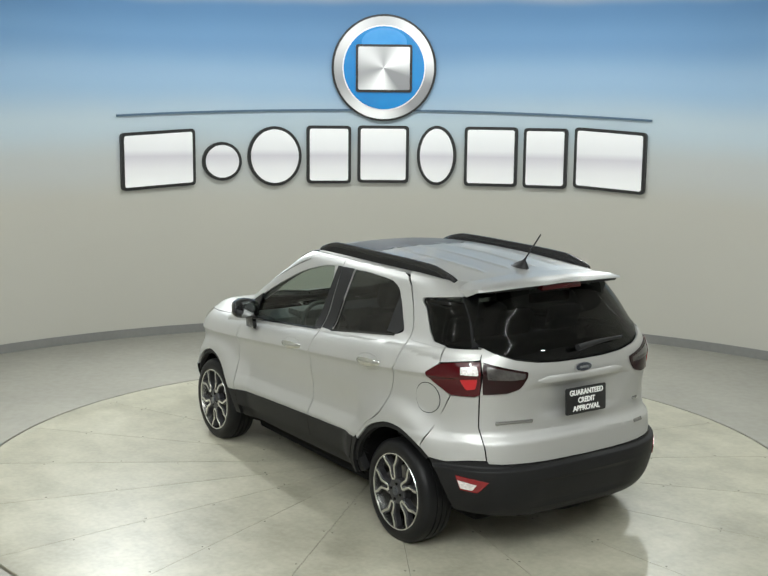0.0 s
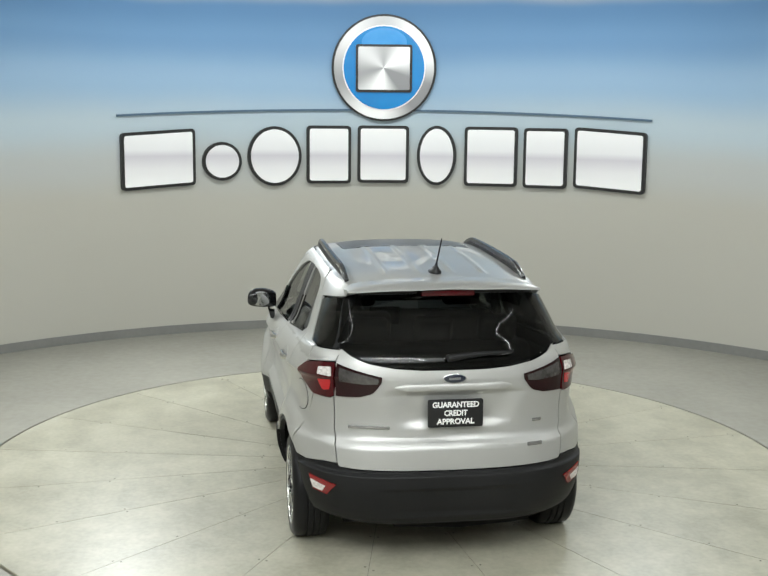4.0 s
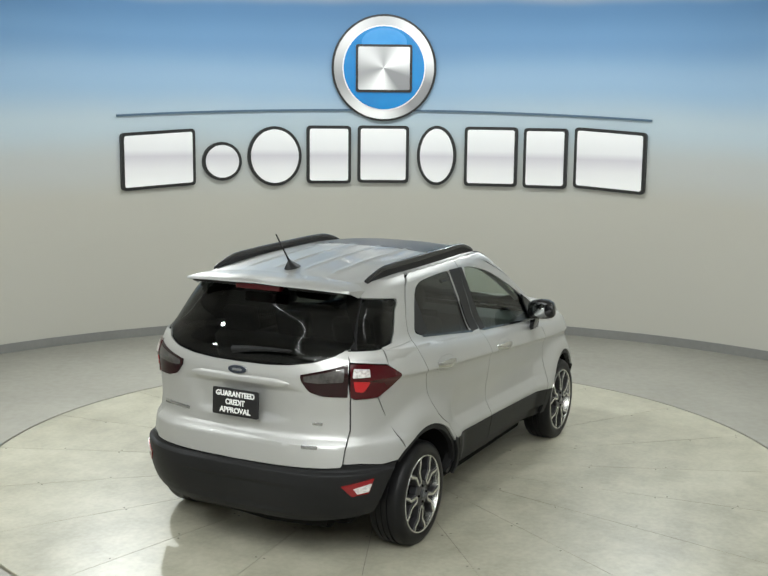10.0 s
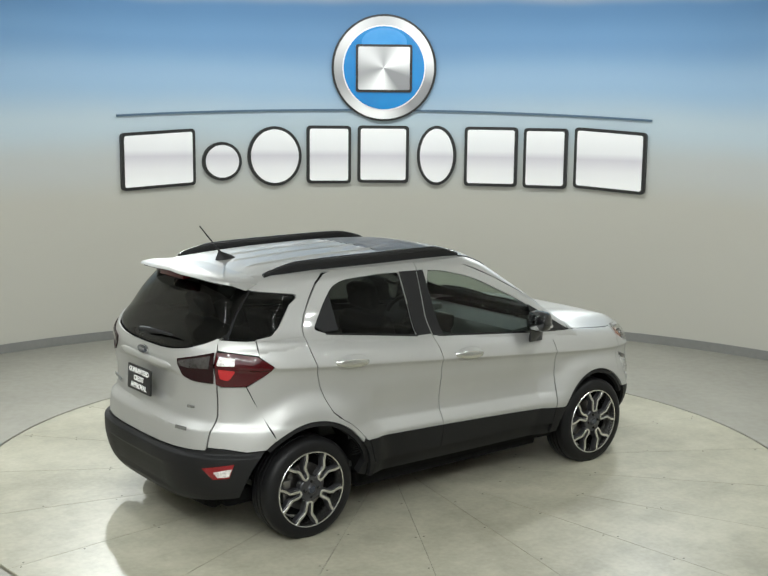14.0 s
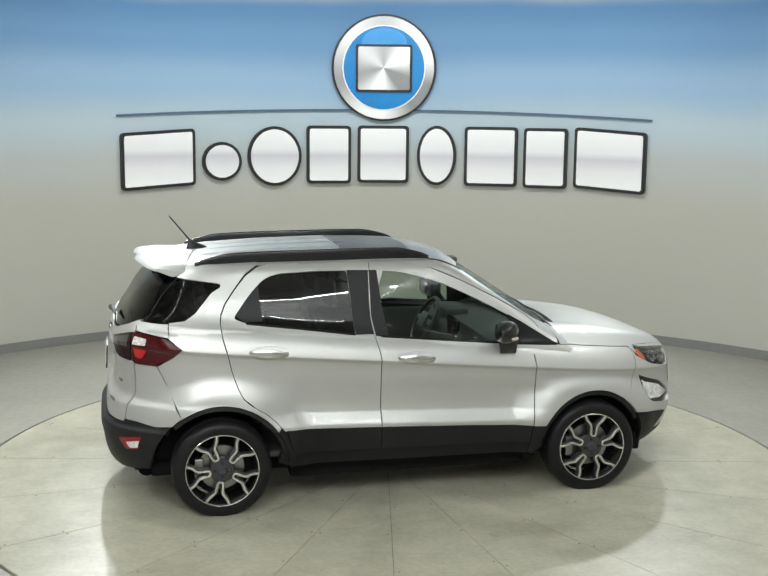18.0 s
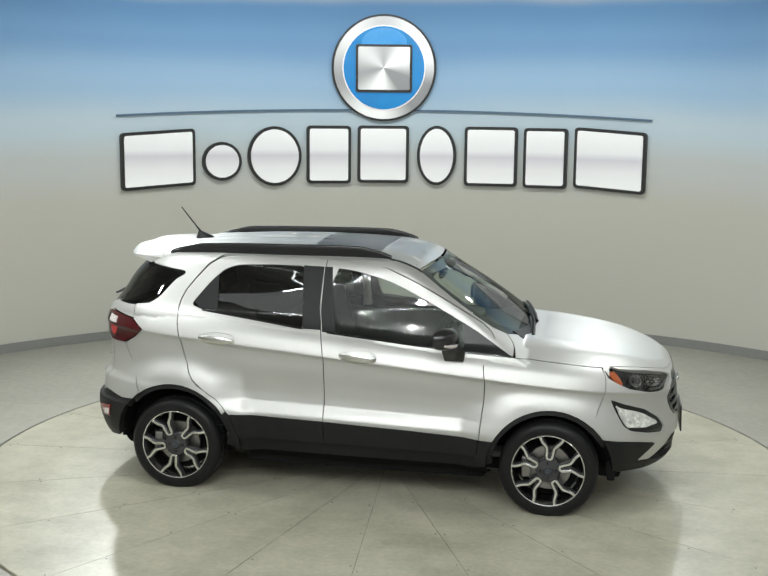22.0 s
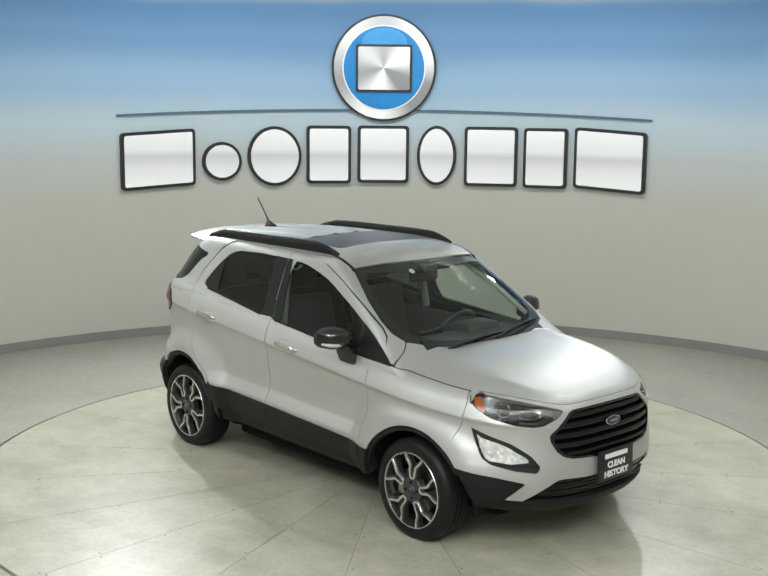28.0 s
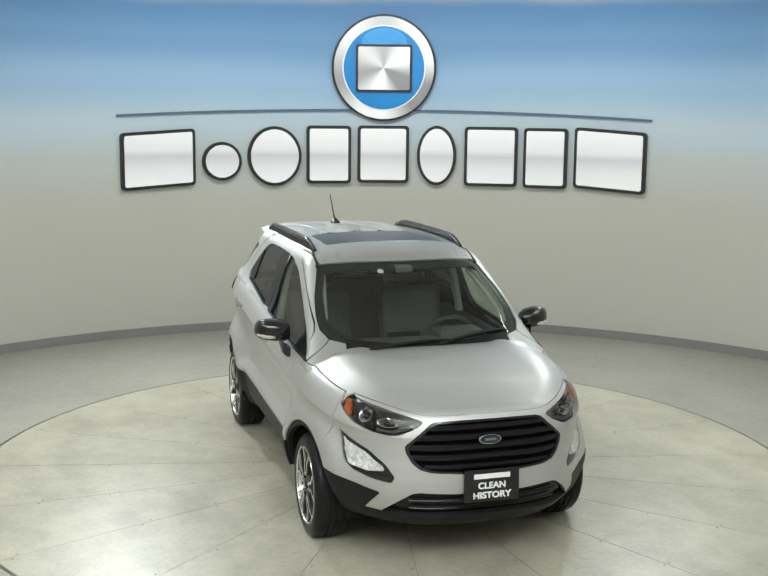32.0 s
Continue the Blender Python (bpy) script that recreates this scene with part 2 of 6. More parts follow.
def board_mat():
    """Pale worn boards: broad patches, smears along the board, fine speckle; each board a little different."""
    m = mat("worn_turntable_board", (0.5, 0.49, 0.43), rough=0.36, spec=0.5, bump=0.10, bump_scale=40)
    nt = m.node_tree
    b = nt.nodes["Principled BSDF"]
    tex = nt.nodes.new("ShaderNodeTexCoord")
    info = nt.nodes.new("ShaderNodeObjectInfo")
    shift = nt.nodes.new("ShaderNodeVectorMath")
    shift.operation = "MULTIPLY_ADD"
    shift.inputs[1].default_value = (1, 1, 1)
    comb = nt.nodes.new("ShaderNodeCombineXYZ")
    nt.links.new(info.outputs["Random"], comb.inputs[2])
    big = nt.nodes.new("ShaderNodeVectorMath")
    big.operation = "SCALE"
    big.inputs[3].default_value = 0.05
    nt.links.new(comb.outputs[0], big.inputs[0])
    nt.links.new(tex.outputs["Object"], shift.inputs[0])
    nt.links.new(big.outputs[0], shift.inputs[2])

    def cloud(scale, stretch, detail):
        mp = nt.nodes.new("ShaderNodeMapping")
        mp.inputs["Scale"].default_value = stretch
        nt.links.new(shift.outputs[0], mp.inputs[0])
        n = nt.nodes.new("ShaderNodeTexNoise")
        n.inputs["Scale"].default_value, n.inputs["Detail"].default_value = scale, detail
        nt.links.new(mp.outputs[0], n.inputs["Vector"])
        return n.outputs[0]
    parts = [(cloud(1.1, (1, 1, 1), 4), 0.36), (cloud(1.3, (0.9, 2.6, 1), 5), 0.24), (cloud(5, (1, 1, 1), 5), 0.30), (cloud(30, (1, 1, 1), 3), 0.22), (info.outputs["Random"], 0.02)]
    total = None
    for sock, w in parts:
        mad = nt.nodes.new("ShaderNodeMath")
        mad.operation = "MULTIPLY_ADD"
        mad.inputs[1].default_value = w
        nt.links.new(sock, mad.inputs[0])
        if total:
            nt.links.new(total, mad.inputs[2])
        else:
            mad.inputs[2].default_value = 0
        total = mad.outputs[0]
    ramp = nt.nodes.new("ShaderNodeValToRGB")
    cr = ramp.color_ramp
    cr.elements[0].position, cr.elements[0].color = 0.45, (0.285, 0.272, 0.210, 1)
    cr.elements[1].position, cr.elements[1].color = 0.74, (0.485, 0.466, 0.378, 1)
    e = cr.elements.new(0.60)
    e.color = (0.39, 0.376, 0.294, 1)
    nt.links.new(total, ramp.inputs[0])
    nt.links.new(ramp.outputs[0], b.inputs["Base Color"])
    rr = nt.nodes.new("ShaderNodeMapRange")
    rr.inputs[1].default_value, rr.inputs[2].default_value, rr.inputs[3].default_value, rr.inputs[4].default_value = 0.42, 0.80, 0.30, 0.46
    nt.links.new(total, rr.inputs[0])
    nt.links.new(rr.outputs[0], b.inputs["Roughness"])
    return m


BOARD = board_mat()


def wall_mat():
    """Warm grey wall whose paint turns blue towards the top."""
    m = mat("curved_wall_paint", (0.638, 0.623, 0.558), rough=0.75)
    nt = m.node_tree
    b = nt.nodes["Principled BSDF"]
    tex = nt.nodes.new("ShaderNodeTexCoord")
    sep = nt.nodes.new("ShaderNodeSeparateXYZ")
    nt.links.new(tex.outputs["Object"], sep.inputs[0])
    cloud = nt.nodes.new("ShaderNodeTexNoise")
    cloud.inputs["Scale"].default_value = 0.55
    cloud.inputs["Detail"].default_value = 2
    nt.links.new(tex.outputs["Object"], cloud.inputs["Vector"])
    mad = nt.nodes.new("ShaderNodeMath")
    mad.operation = "MULTIPLY_ADD"
    mad.inputs[1].default_value = 0.22
    nt.links.new(cloud.outputs[0], mad.inputs[0])
    nt.links.new(sep.outputs[2], mad.inputs[2])
    rng = nt.nodes.new("ShaderNodeMapRange")
    rng.inputs[1].default_value, rng.inputs[2].default_value = 0.0, 4.4
    nt.links.new(mad.outputs[0], rng.inputs[0])
    ramp = nt.nodes.new("ShaderNodeValToRGB")
    cr = ramp.color_ramp
    cr.interpolation = "EASE"
    cr.elements[0].position, cr.elements[0].color = 0.0, (0.450, 0.439, 0.389, 1)
    cr.elements[1].position, cr.elements[1].color = 1.0, (0.435, 0.435, 0.406, 1)
    for p, c in ((0.36, (0.450, 0.439, 0.389)), (0.46, (0.450, 0.467, 0.457)), (0.56, (0.435, 0.522, 0.580)), (0.66, (0.283, 0.420, 0.580)), (0.77, (0.145, 0.275, 0.464)), (0.85, (0.096, 0.206, 0.377))):
        e = cr.elements.new(p)
        e.color = (*c, 1)
    e = cr.elements.new(0.90)
    e.color = (0.435, 0.435, 0.406, 1)
    nt.links.new(rng.outputs[0], ramp.inputs[0])
    side = nt.nodes.new("ShaderNodeMapRange")
    side.inputs[1].default_value, side.inputs[2].default_value = 2.6, 3.4
    nt.links.new(sep.outputs[1], side.inputs[0])
    blend = nt.nodes.new("ShaderNodeMix")
    blend.data_type = "RGBA"
    blend.inputs[6].default_value = (0.450, 0.439, 0.389, 1)
    nt.links.new(side.outputs[0], blend.inputs[0])
    nt.links.new(ramp.outputs[0], blend.inputs[7])
    nt.links.new(blend.outputs[2], b.inputs["Base Color"])
    return m


WALLPAINT = wall_mat()


# ---------------------------------------------------------------- mesh helpers
def mesh_from(name, verts, faces, material=None, smooth=False):
    me = bpy.data.meshes.new(name)
    me.from_pydata([tuple(v) for v in verts], [], faces)
    me.update()
    if material:
        me.materials.append(material)
    if smooth:
        me.polygons.foreach_set("use_smooth", [True] * len(me.polygons))
    return me


def part(name, data, material, parent, label="", smooth=None, m=None):
    """Links a bmesh or a mesh as one mesh object under a thing or a part."""
    if isinstance(data, bmesh.types.BMesh):
        me = bpy.data.meshes.new(name)
        bmesh.ops.recalc_face_normals(data, faces=data.faces)
        data.to_mesh(me)
        data.free()
        if smooth:
            me.polygons.foreach_set("use_smooth", [True] * len(me.polygons))
            me.set_sharp_from_angle(angle=radians(smooth if smooth is not True else 40))
    else:
        me = data
    if material and not me.materials:
        me.materials.append(material)
    ob = new(name, me)
    ob.parent = parent
    if m is not None:
        ob.matrix_basis = m
    if label:
        ob["label"] = label
    return ob


def box(bm, x0, x1, y0, y1, z0, z1, bevel=0.0, seg=2):
    r = bmesh.ops.create_cube(bm, size=1)
    vs = r["verts"]
    for v in vs:
        v.co = Vector(((x0 + x1) / 2 + v.co.x * (x1 - x0), (y0 + y1) / 2 + v.co.y * (y1 - y0), (z0 + z1) / 2 + v.co.z * (z1 - z0)))
    if bevel:
        es = {e for v in vs for e in v.link_edges}
        bmesh.ops.bevel(bm, geom=list(es), offset=bevel, segments=seg, affect="EDGES", profile=0.6)
    return bm


def lathe(profile, seg=64, axis="y"):
    """Profile of (radius, along) turned about the axis."""
    verts, faces = [], []
    n = len(profile)
    for i in range(seg):
        a = 2 * math.pi * i / seg
        for r, h in profile:
            if axis == "y":
                verts.append((r * math.cos(a), h, r * math.sin(a)))
            else:
                verts.append((r * math.cos(a), r * math.sin(a), h))
    for i in range(seg):
        j = (i + 1) % seg
        for k in range(n - 1):
            faces.append((i * n + k, j * n + k, j * n + k + 1, i * n + k + 1))
    bm = bmesh.new()
    vs = [bm.verts.new(v) for v in verts]
    for f in faces:
        bm.faces.new([vs[q] for q in f])
    bmesh.ops.remove_doubles(bm, verts=bm.verts, dist=1e-5)
    return bm


def prism(points, depth, bevel=0.0, seg=2):
    """A flat outline in x, z with its thickness along -y (front face at y = -depth)."""
    bm = bmesh.new()
    vs = [bm.verts.new((p[0], 0, p[1])) for p in points]
    f = bm.faces.new(vs)
    r = bmesh.ops.extrude_face_region(bm, geom=[f])
    nv = [g for g in r["geom"] if isinstance(g, bmesh.types.BMVert)]
    for v in nv:
        v.co.y -= depth
    if bevel:
        es = [e for e in bm.edges if all(abs(v.co.y + depth) < 1e-6 for v in e.verts)]
        bmesh.ops.bevel(bm, geom=es, offset=bevel, segments=seg, affect="EDGES", profile=0.5)
    return bm


def pchip(xs, ys, x):
    """Monotone cubic through (xs, ys)."""
    xs, ys, x = np.asarray(xs, float), np.asarray(ys, float), np.asarray(x, float)
    h, d = np.diff(xs), np.diff(ys) / np.diff(xs)
    m = np.zeros(len(xs))
    for i in range(1, len(xs) - 1):
        if d[i - 1] * d[i] > 0:
            w1, w2 = 2 * h[i] + h[i - 1], h[i] + 2 * h[i - 1]
            m[i] = (w1 + w2) / (w1 / d[i - 1] + w2 / d[i])
    m[0], m[-1] = d[0], d[-1]
    j = np.clip(np.searchsorted(xs, x) - 1, 0, len(xs) - 2)
    t = (x - xs[j]) / h[j]
    t = np.clip(t, 0, 1)
    return (ys[j] * (1 + 2 * t) * (1 - t) ** 2 + m[j] * h[j] * t * (1 - t) ** 2 + ys[j + 1] * t * t * (3 - 2 * t) + m[j + 1] * h[j] * t * t * (t - 1))


def rounded(points, r=0.02, seg=4):
    """Rounds the corners of a closed outline; r may be one radius or one a corner."""
    out, n = [], len(points)
    for i in range(n):
        p, a, b = (Vector(points[k % n][:2]) for k in (i, i - 1, i + 1))
        rr = r[i] if isinstance(r, (list, tuple)) else r
        da, db = a - p, b - p
        k = min(rr, da.length * 0.45, db.length * 0.45)
        if k < 1e-4:
            out.append(tuple(p))
            continue
        s, e = p + da.normalized() * k, p + db.normalized() * k
        for q in range(seg + 1):
            t = q / seg
            out.append(tuple(s * (1 - t) ** 2 + p * 2 * t * (1 - t) + e * t * t))
    return out


# ---------------------------------------------------------------- the room
WC, WR, WH = (0.014, -0.668), 5.686, 4.4
RIM = 2.985


def on_wall(phi, r=WR):
    a = radians(phi)
    return WC[0] + r * math.sin(a), WC[1] + r * math.cos(a)


def curved_strip(name, p0, p1, r0, r1, z0, z1, seg, material):
    """An upright band bent round the wall's axis, from r0 (inside) to r1, closed on all sides."""
    verts, faces = [], []
    for i in range(seg + 1):
        phi = p0 + (p1 - p0) * i / seg
        (xa, ya), (xb, yb) = on_wall(phi, r0), on_wall(phi, r1)
        verts += [(xa, ya, z0), (xa, ya, z1), (xb, yb, z1), (xb, yb, z0)]
    for i in range(seg):
        for k in range(4):
            a, b = i * 4 + k, i * 4 + (k + 1) % 4
            faces.append((a, a + 4, b + 4, b))
    faces += [(0, 1, 2, 3), (seg * 4 + 3, seg * 4 + 2, seg * 4 + 1, seg * 4)]
    bm = bmesh.new()
    vs = [bm.verts.new(v) for v in verts]
    for f in faces:
        bm.faces.new([vs[q] for q in f])
    return part(name, bm, material, None, smooth=30)


def build_room():
    wall = tagged(curved_strip("wall_curved", -100, 100, WR, WR + 0.15, 0, WH, 120, WALLPAINT), "smooth curved wall, warm grey fading to blue at its top", "wall", kind="structure")
    tagged(curved_strip("baseboard", -100, 100, WR - 0.012, WR - 0.001, 0, 0.098, 120, BASE), "grey baseboard along the curved wall", "baseboard", kind="structure")
    xa, ya = on_wall(100)
    xb, _ = on_wall(-100)
    for name, x0, x1 in (("wall_east", xa, xa + 0.15), ("wall_west", xb - 0.15, xb)):
        bm = bmesh.new()
        box(bm, x0, x1, -11.0, ya - 0.005, 0, WH)
        tagged(part(name, bm, PLAINWALL, None), "plain warm grey side wall", "wall", kind="structure")
    bm = bmesh.new()
    box(bm, xb - 0.2, xa + 0.2, -11.2, -11.005, 0, WH)
    tagged(part("wall_south", bm, PLAINWALL, None), "plain warm grey back wall", "wall", kind="structure")
    bm = bmesh.new()
    box(bm, -6.4, 6.4, -11.3, 5.6, WH + 0.004, WH + 0.15)
    tagged(part("ceiling", bm, CEILING, None), "plain pale ceiling", "ceiling", kind="structure")
    # floor with a round opening for the turntable
    verts, faces = [], []
    n = 160
    for i in range(n):
        a = 2 * math.pi * i / n
        c, s = math.cos(a), math.sin(a)
        k = min(7.0 / max(abs(c), 1e-6), (7.0 if s > 0 else 12.0) / max(abs(s), 1e-6))
        verts += [(RIM * c, RIM * s, -0.12), (RIM * c, RIM * s, -0.004), ((RIM + 0.004) * c, (RIM + 0.004) * s, 0), (4.2 * c, 4.2 * s, 0), (k * c, k * s, 0)]
    for i in range(n):
        j = (i + 1) % n
        for k in range(4):
            faces.append((i * 5 + k, i * 5 + k + 1, j * 5 + k + 1, j * 5 + k))
    fl = part("floor", mesh_from("floor", verts, faces), CONCRETE, None)
    tagged(fl, "smooth pale grey-beige concrete floor round the turntable", "floor", kind="structure")
    bm = bmesh.new()
    bmesh.ops.create_circle(bm, cap_ends=True, radius=RIM + 0.05, segments=96, matrix=Matrix.Translation((0, 0, -0.118)))
    tagged(part("floor_pit", bm, JOINT, None), "dark pit under the turntable's edge", "pit", kind="structure")


SECTORS = 20


def build_turntable():
    """Round revolving floor of twenty wedge boards, with screws along the joints."""
    table = new("turntable")
    tagged(table, "round revolving floor of pale worn wedge boards", "turntable")
    bm = bmesh.new()
    bmesh.ops.create_cone(bm, cap_ends=True, radius1=RIM - 0.03, radius2=RIM - 0.03, depth=0.06, segments=96, matrix=Matrix.Translation((0, 0, -0.034)))
    part("base_disc", bm, SCUFF, table)
    half = math.pi / SECTORS
    gap, edge = 0.0018, RIM - 0.020
    bm = bmesh.new()
    prof = [(0.02, 0.0), (0.6, 0.0), (1.3, 0.0), (2.1, 0.0), (edge - 0.004, 0.0), (edge, -0.004), (edge, -0.03)]
    rows = []
    steps = 8
    for r, z in prof:
        row = []
        for k in range(steps + 1):
            a = -half + 2 * half * k / steps
            lim = math.asin(min(1, gap / r))
            a = max(-half + lim, min(half - lim, a))
            row.append(bm.verts.new((r * math.cos(a), r * math.sin(a), z)))
        rows.append(row)
    for a, b in zip(rows, rows[1:]):
        for k in range(steps):
            bm.faces.new((a[k], b[k], b[k + 1], a[k + 1]))
    for side in (0, steps):
        low = [bm.verts.new((row[side].co.x, row[side].co.y, -0.03)) for row in rows[:-2]]
        top = [row[side] for row in rows[:-2]]
        for i in range(len(low) - 1):
            bm.faces.new((top[i], top[i + 1], low[i + 1], low[i]))
    bmesh.ops.recalc_face_normals(bm, faces=bm.faces)
    bm.transform(pose(0, 0, 0, 0, 0, 5.5 + 9))
    for k in range(SECTORS):
        me = bpy.data.meshes.new("board")
        bm.to_mesh(me)
        part("board", me, BOARD, table)
        bm.transform(pose(0, 0, 0, 0, 0, 18))
    bm.free()
    screw = bmesh.new()
    bmesh.ops.create_cone(screw, cap_ends=True, radius1=0.007, radius2=0.006, depth=0.002, segments=8)
    me = bpy.data.meshes.new("screw")
    screw.to_mesh(me)
    screw.free()
    me.materials.append(SCUFF)
    rng = random.Random(4)
    for k in range(SECTORS):
        a = radians(5.5 + 18 * k)
        for r in (0.95, 1.5, 2.0, 2.47, 2.86):
            for side in (-1, 1):
                if rng.random() < 0.3:
                    continue
                off = side * (0.026 + rng.uniform(-0.004, 0.004))
                rr = r + rng.uniform(-0.03, 0.03) + side * 0.012
                ob = new("screw", me)
                ob.parent = table
                ob.matrix_basis = pose(rr * math.cos(a) - off * math.sin(a), rr * math.sin(a) + off * math.cos(a), 0.0005)
    return table


# ---------------------------------------------------------------- the car: form
# car space: x forward, y to its left, z up, origin on the ground between the axles
from mathutils.bvhtree import BVHTree
from mathutils.geometry import tessellate_polygon

AXLE, HUBZ = 1.26, 0.304


def body_level(zf, zm, zr, w, xf, xr, nf=3.0, nr=3.8, cf=0.7, cr=-0.8):
    return (zf, zm, zr, w, xf, xr, nf, nr, cf, cr)


LOWER = [
    body_level(0.215, 0.20, 0.24, 0.74, 1.866, -1.80, 2.8),
    body_level(0.26, 0.26, 0.29, 0.800, 2.011, -1.91, 2.8),
    body_level(0.35, 0.36, 0.37, 0.845, 2.076, -1.952, 2.9),
    body_level(0.46, 0.49, 0.50, 0.872, 2.096, -1.974),
    body_level(0.51, 0.545, 0.585, 0.880, 2.098, -1.968),
    body_level(0.55, 0.590, 0.650, 0.878, 2.098, -1.964),
    body_level(0.585, 0.640, 0.712, 0.872, 2.096, -1.955),
    body_level(0.64, 0.70, 0.752, 0.863, 2.093, -1.915),
    body_level(0.69, 0.79, 0.86, 0.854, 2.090, -1.908),
    body_level(0.75, 0.88, 0.99, 0.855, 2.084, -1.922),
    body_level(0.797, 0.932, 1.066, 0.864, 2.078, -1.921),
    body_level(0.82, 0.955, 1.09, 0.879, 2.074, -1.918),
    body_level(0.835, 0.972, 1.11, 0.874, 2.071, -1.914),
    body_level(0.90, 1.035, 1.18, 0.846, 2.051, -1.895),
    body_level(0.945, 1.085, 1.235, 0.806, 2.021, -1.865),
    body_level(0.965, 1.105, 1.255, 0.776, 1.991, -1.845),
]
UPPER = [
    body_level(0.83, 0.93, 1.08, 0.818, 1.420, -1.905, 2.8, 3.4, None, -1.15),
    body_level(0.93, 1.03, 1.18, 0.822, 1.300, -1.880, 2.8, 3.4, None, -1.15),
    body_level(0.985, 1.085, 1.23, 0.808, 1.215, -1.850, 2.8, 3.4, None, -1.15),
    body_level(1.01, 1.11, 1.25, 0.790, 1.180, -1.838, 2.8, 3.4, None, -1.15),
    body_level(1.09, 1.17, 1.29, 0.758, 1.060, -1.815, 2.8, 3.4, None, -1.15),
    body_level(1.27, 1.32, 1.40, 0.708, 0.815, -1.755, 2.8, 3.4, None, -1.1),
    body_level(1.43, 1.45, 1.49, 0.662, 0.585, -1.680, 2.8, 3.4, None, -1.1),
    body_level(1.53, 1.535, 1.555, 0.628, 0.445, -1.615, 2.8, 3.4, None, -1.0),
    body_level(1.575, 1.585, 1.585, 0.590, 0.350, -1.550, 2.8, 3.4, None, -1.0),
]


def hood_z(x, y):
    top = float(pchip([0.6, 1.0, 1.2, 1.4, 1.65, 1.85, 1.95, 2.04, 2.1], [1.13, 1.104, 1.090, 1.071, 1.034, 0.983, 0.948, 0.911, 0.885], x))
    ridge = 0.018 * math.exp(-((abs(y) - 0.52) / 0.12) ** 2) * min(1, max(0, (2.02 - x) / 0.8))
    return top - 0.05 * (abs(y) / 0.72) ** 3 + ridge


def roof_z(x, y):
    top = float(pchip([-1.8, -1.5, -1.2, -0.8, -0.3, 0.05, 0.25, 0.36, 0.5], [1.575, 1.608, 1.632, 1.652, 1.660, 1.648, 1.622, 1.592, 1.55], x))
    rib = 0.0
    if -1.35 < x < -0.35:
        for c in (0.10, 0.30):
            rib += 0.007 * math.exp(-((abs(y) - c) / 0.016) ** 2)
    return top - 0.050 * (abs(y) / 0.6) ** 2.6 + rib


def superpoint(lv, s):
    """Point of a level's plan outline; s runs 0..3: rear arc, flank, front arc."""
    w, xf, xr, nf, nr, cf, cr = lv[3:]
    cf = xf - 0.24 if cf is None or np.isnan(cf) else cf
    if s <= 1:
        a = s * math.pi / 2
        return cr + (xr - cr) * math.cos(a) ** (2 / nr), w * math.sin(a) ** (2 / nr)
    if s <= 2:
        return cr + (cf - cr) * (s - 1), w
    a = (s - 2) * math.pi / 2
    return cf + (xf - cf) * math.sin(a) ** (2 / nf), w * max(0.0, math.cos(a)) ** (2 / nf)


def tilt(zf, zm, zr, x):
    t = x / 1.6
    if x > 0:
        return zm + (zf - zm) * t
    return zm - (zr - zm) * t


def smooth_step(t):
    t = min(1.0, max(0.0, t))
    return t * t * (3 - 2 * t)


def flare(x, z):
    """Swell of the wings round the wheels."""
    d = 0.0
    for hx, rr in ((AXLE, 0.42), (-AXLE, 0.44)):
        r = math.hypot(x - hx, z - HUBZ)
        g = 0.046 * (1 - smooth_step((r - rr - 0.035) / 0.15))
        crease = 0.955 - 0.085 * x
        f = min(1.0, max(0.0, (crease - z) / 0.16))
        d = max(d, g * f * f * (3 - 2 * f) * (1 - 0.6 * min(1.0, max(0.0, (-1.45 - x) / 0.2))))
    return d


def ledge(x, z):
    """Inward step of the doors above their lower ledge, fading upwards and towards the wheels."""
    line = 0.612 - 0.031 * x
    d = 0.036 * min(1.0, max(0.0, (z - line + 0.062) / 0.075)) * (1 - smooth_step((z - line - 0.03) / 0.24))
    return d * smooth_step((x + 0.90) / 0.12) * smooth_step((0.83 - x) / 0.05)


def steps_for(n):
    """s values, crowded where the plan turns hard."""
    a = [i / n for i in range(n)]
    return [x for x in a] + [1 + i / (n + 10) for i in range(n + 10)] + [2 + x for x in a] + [3.0]


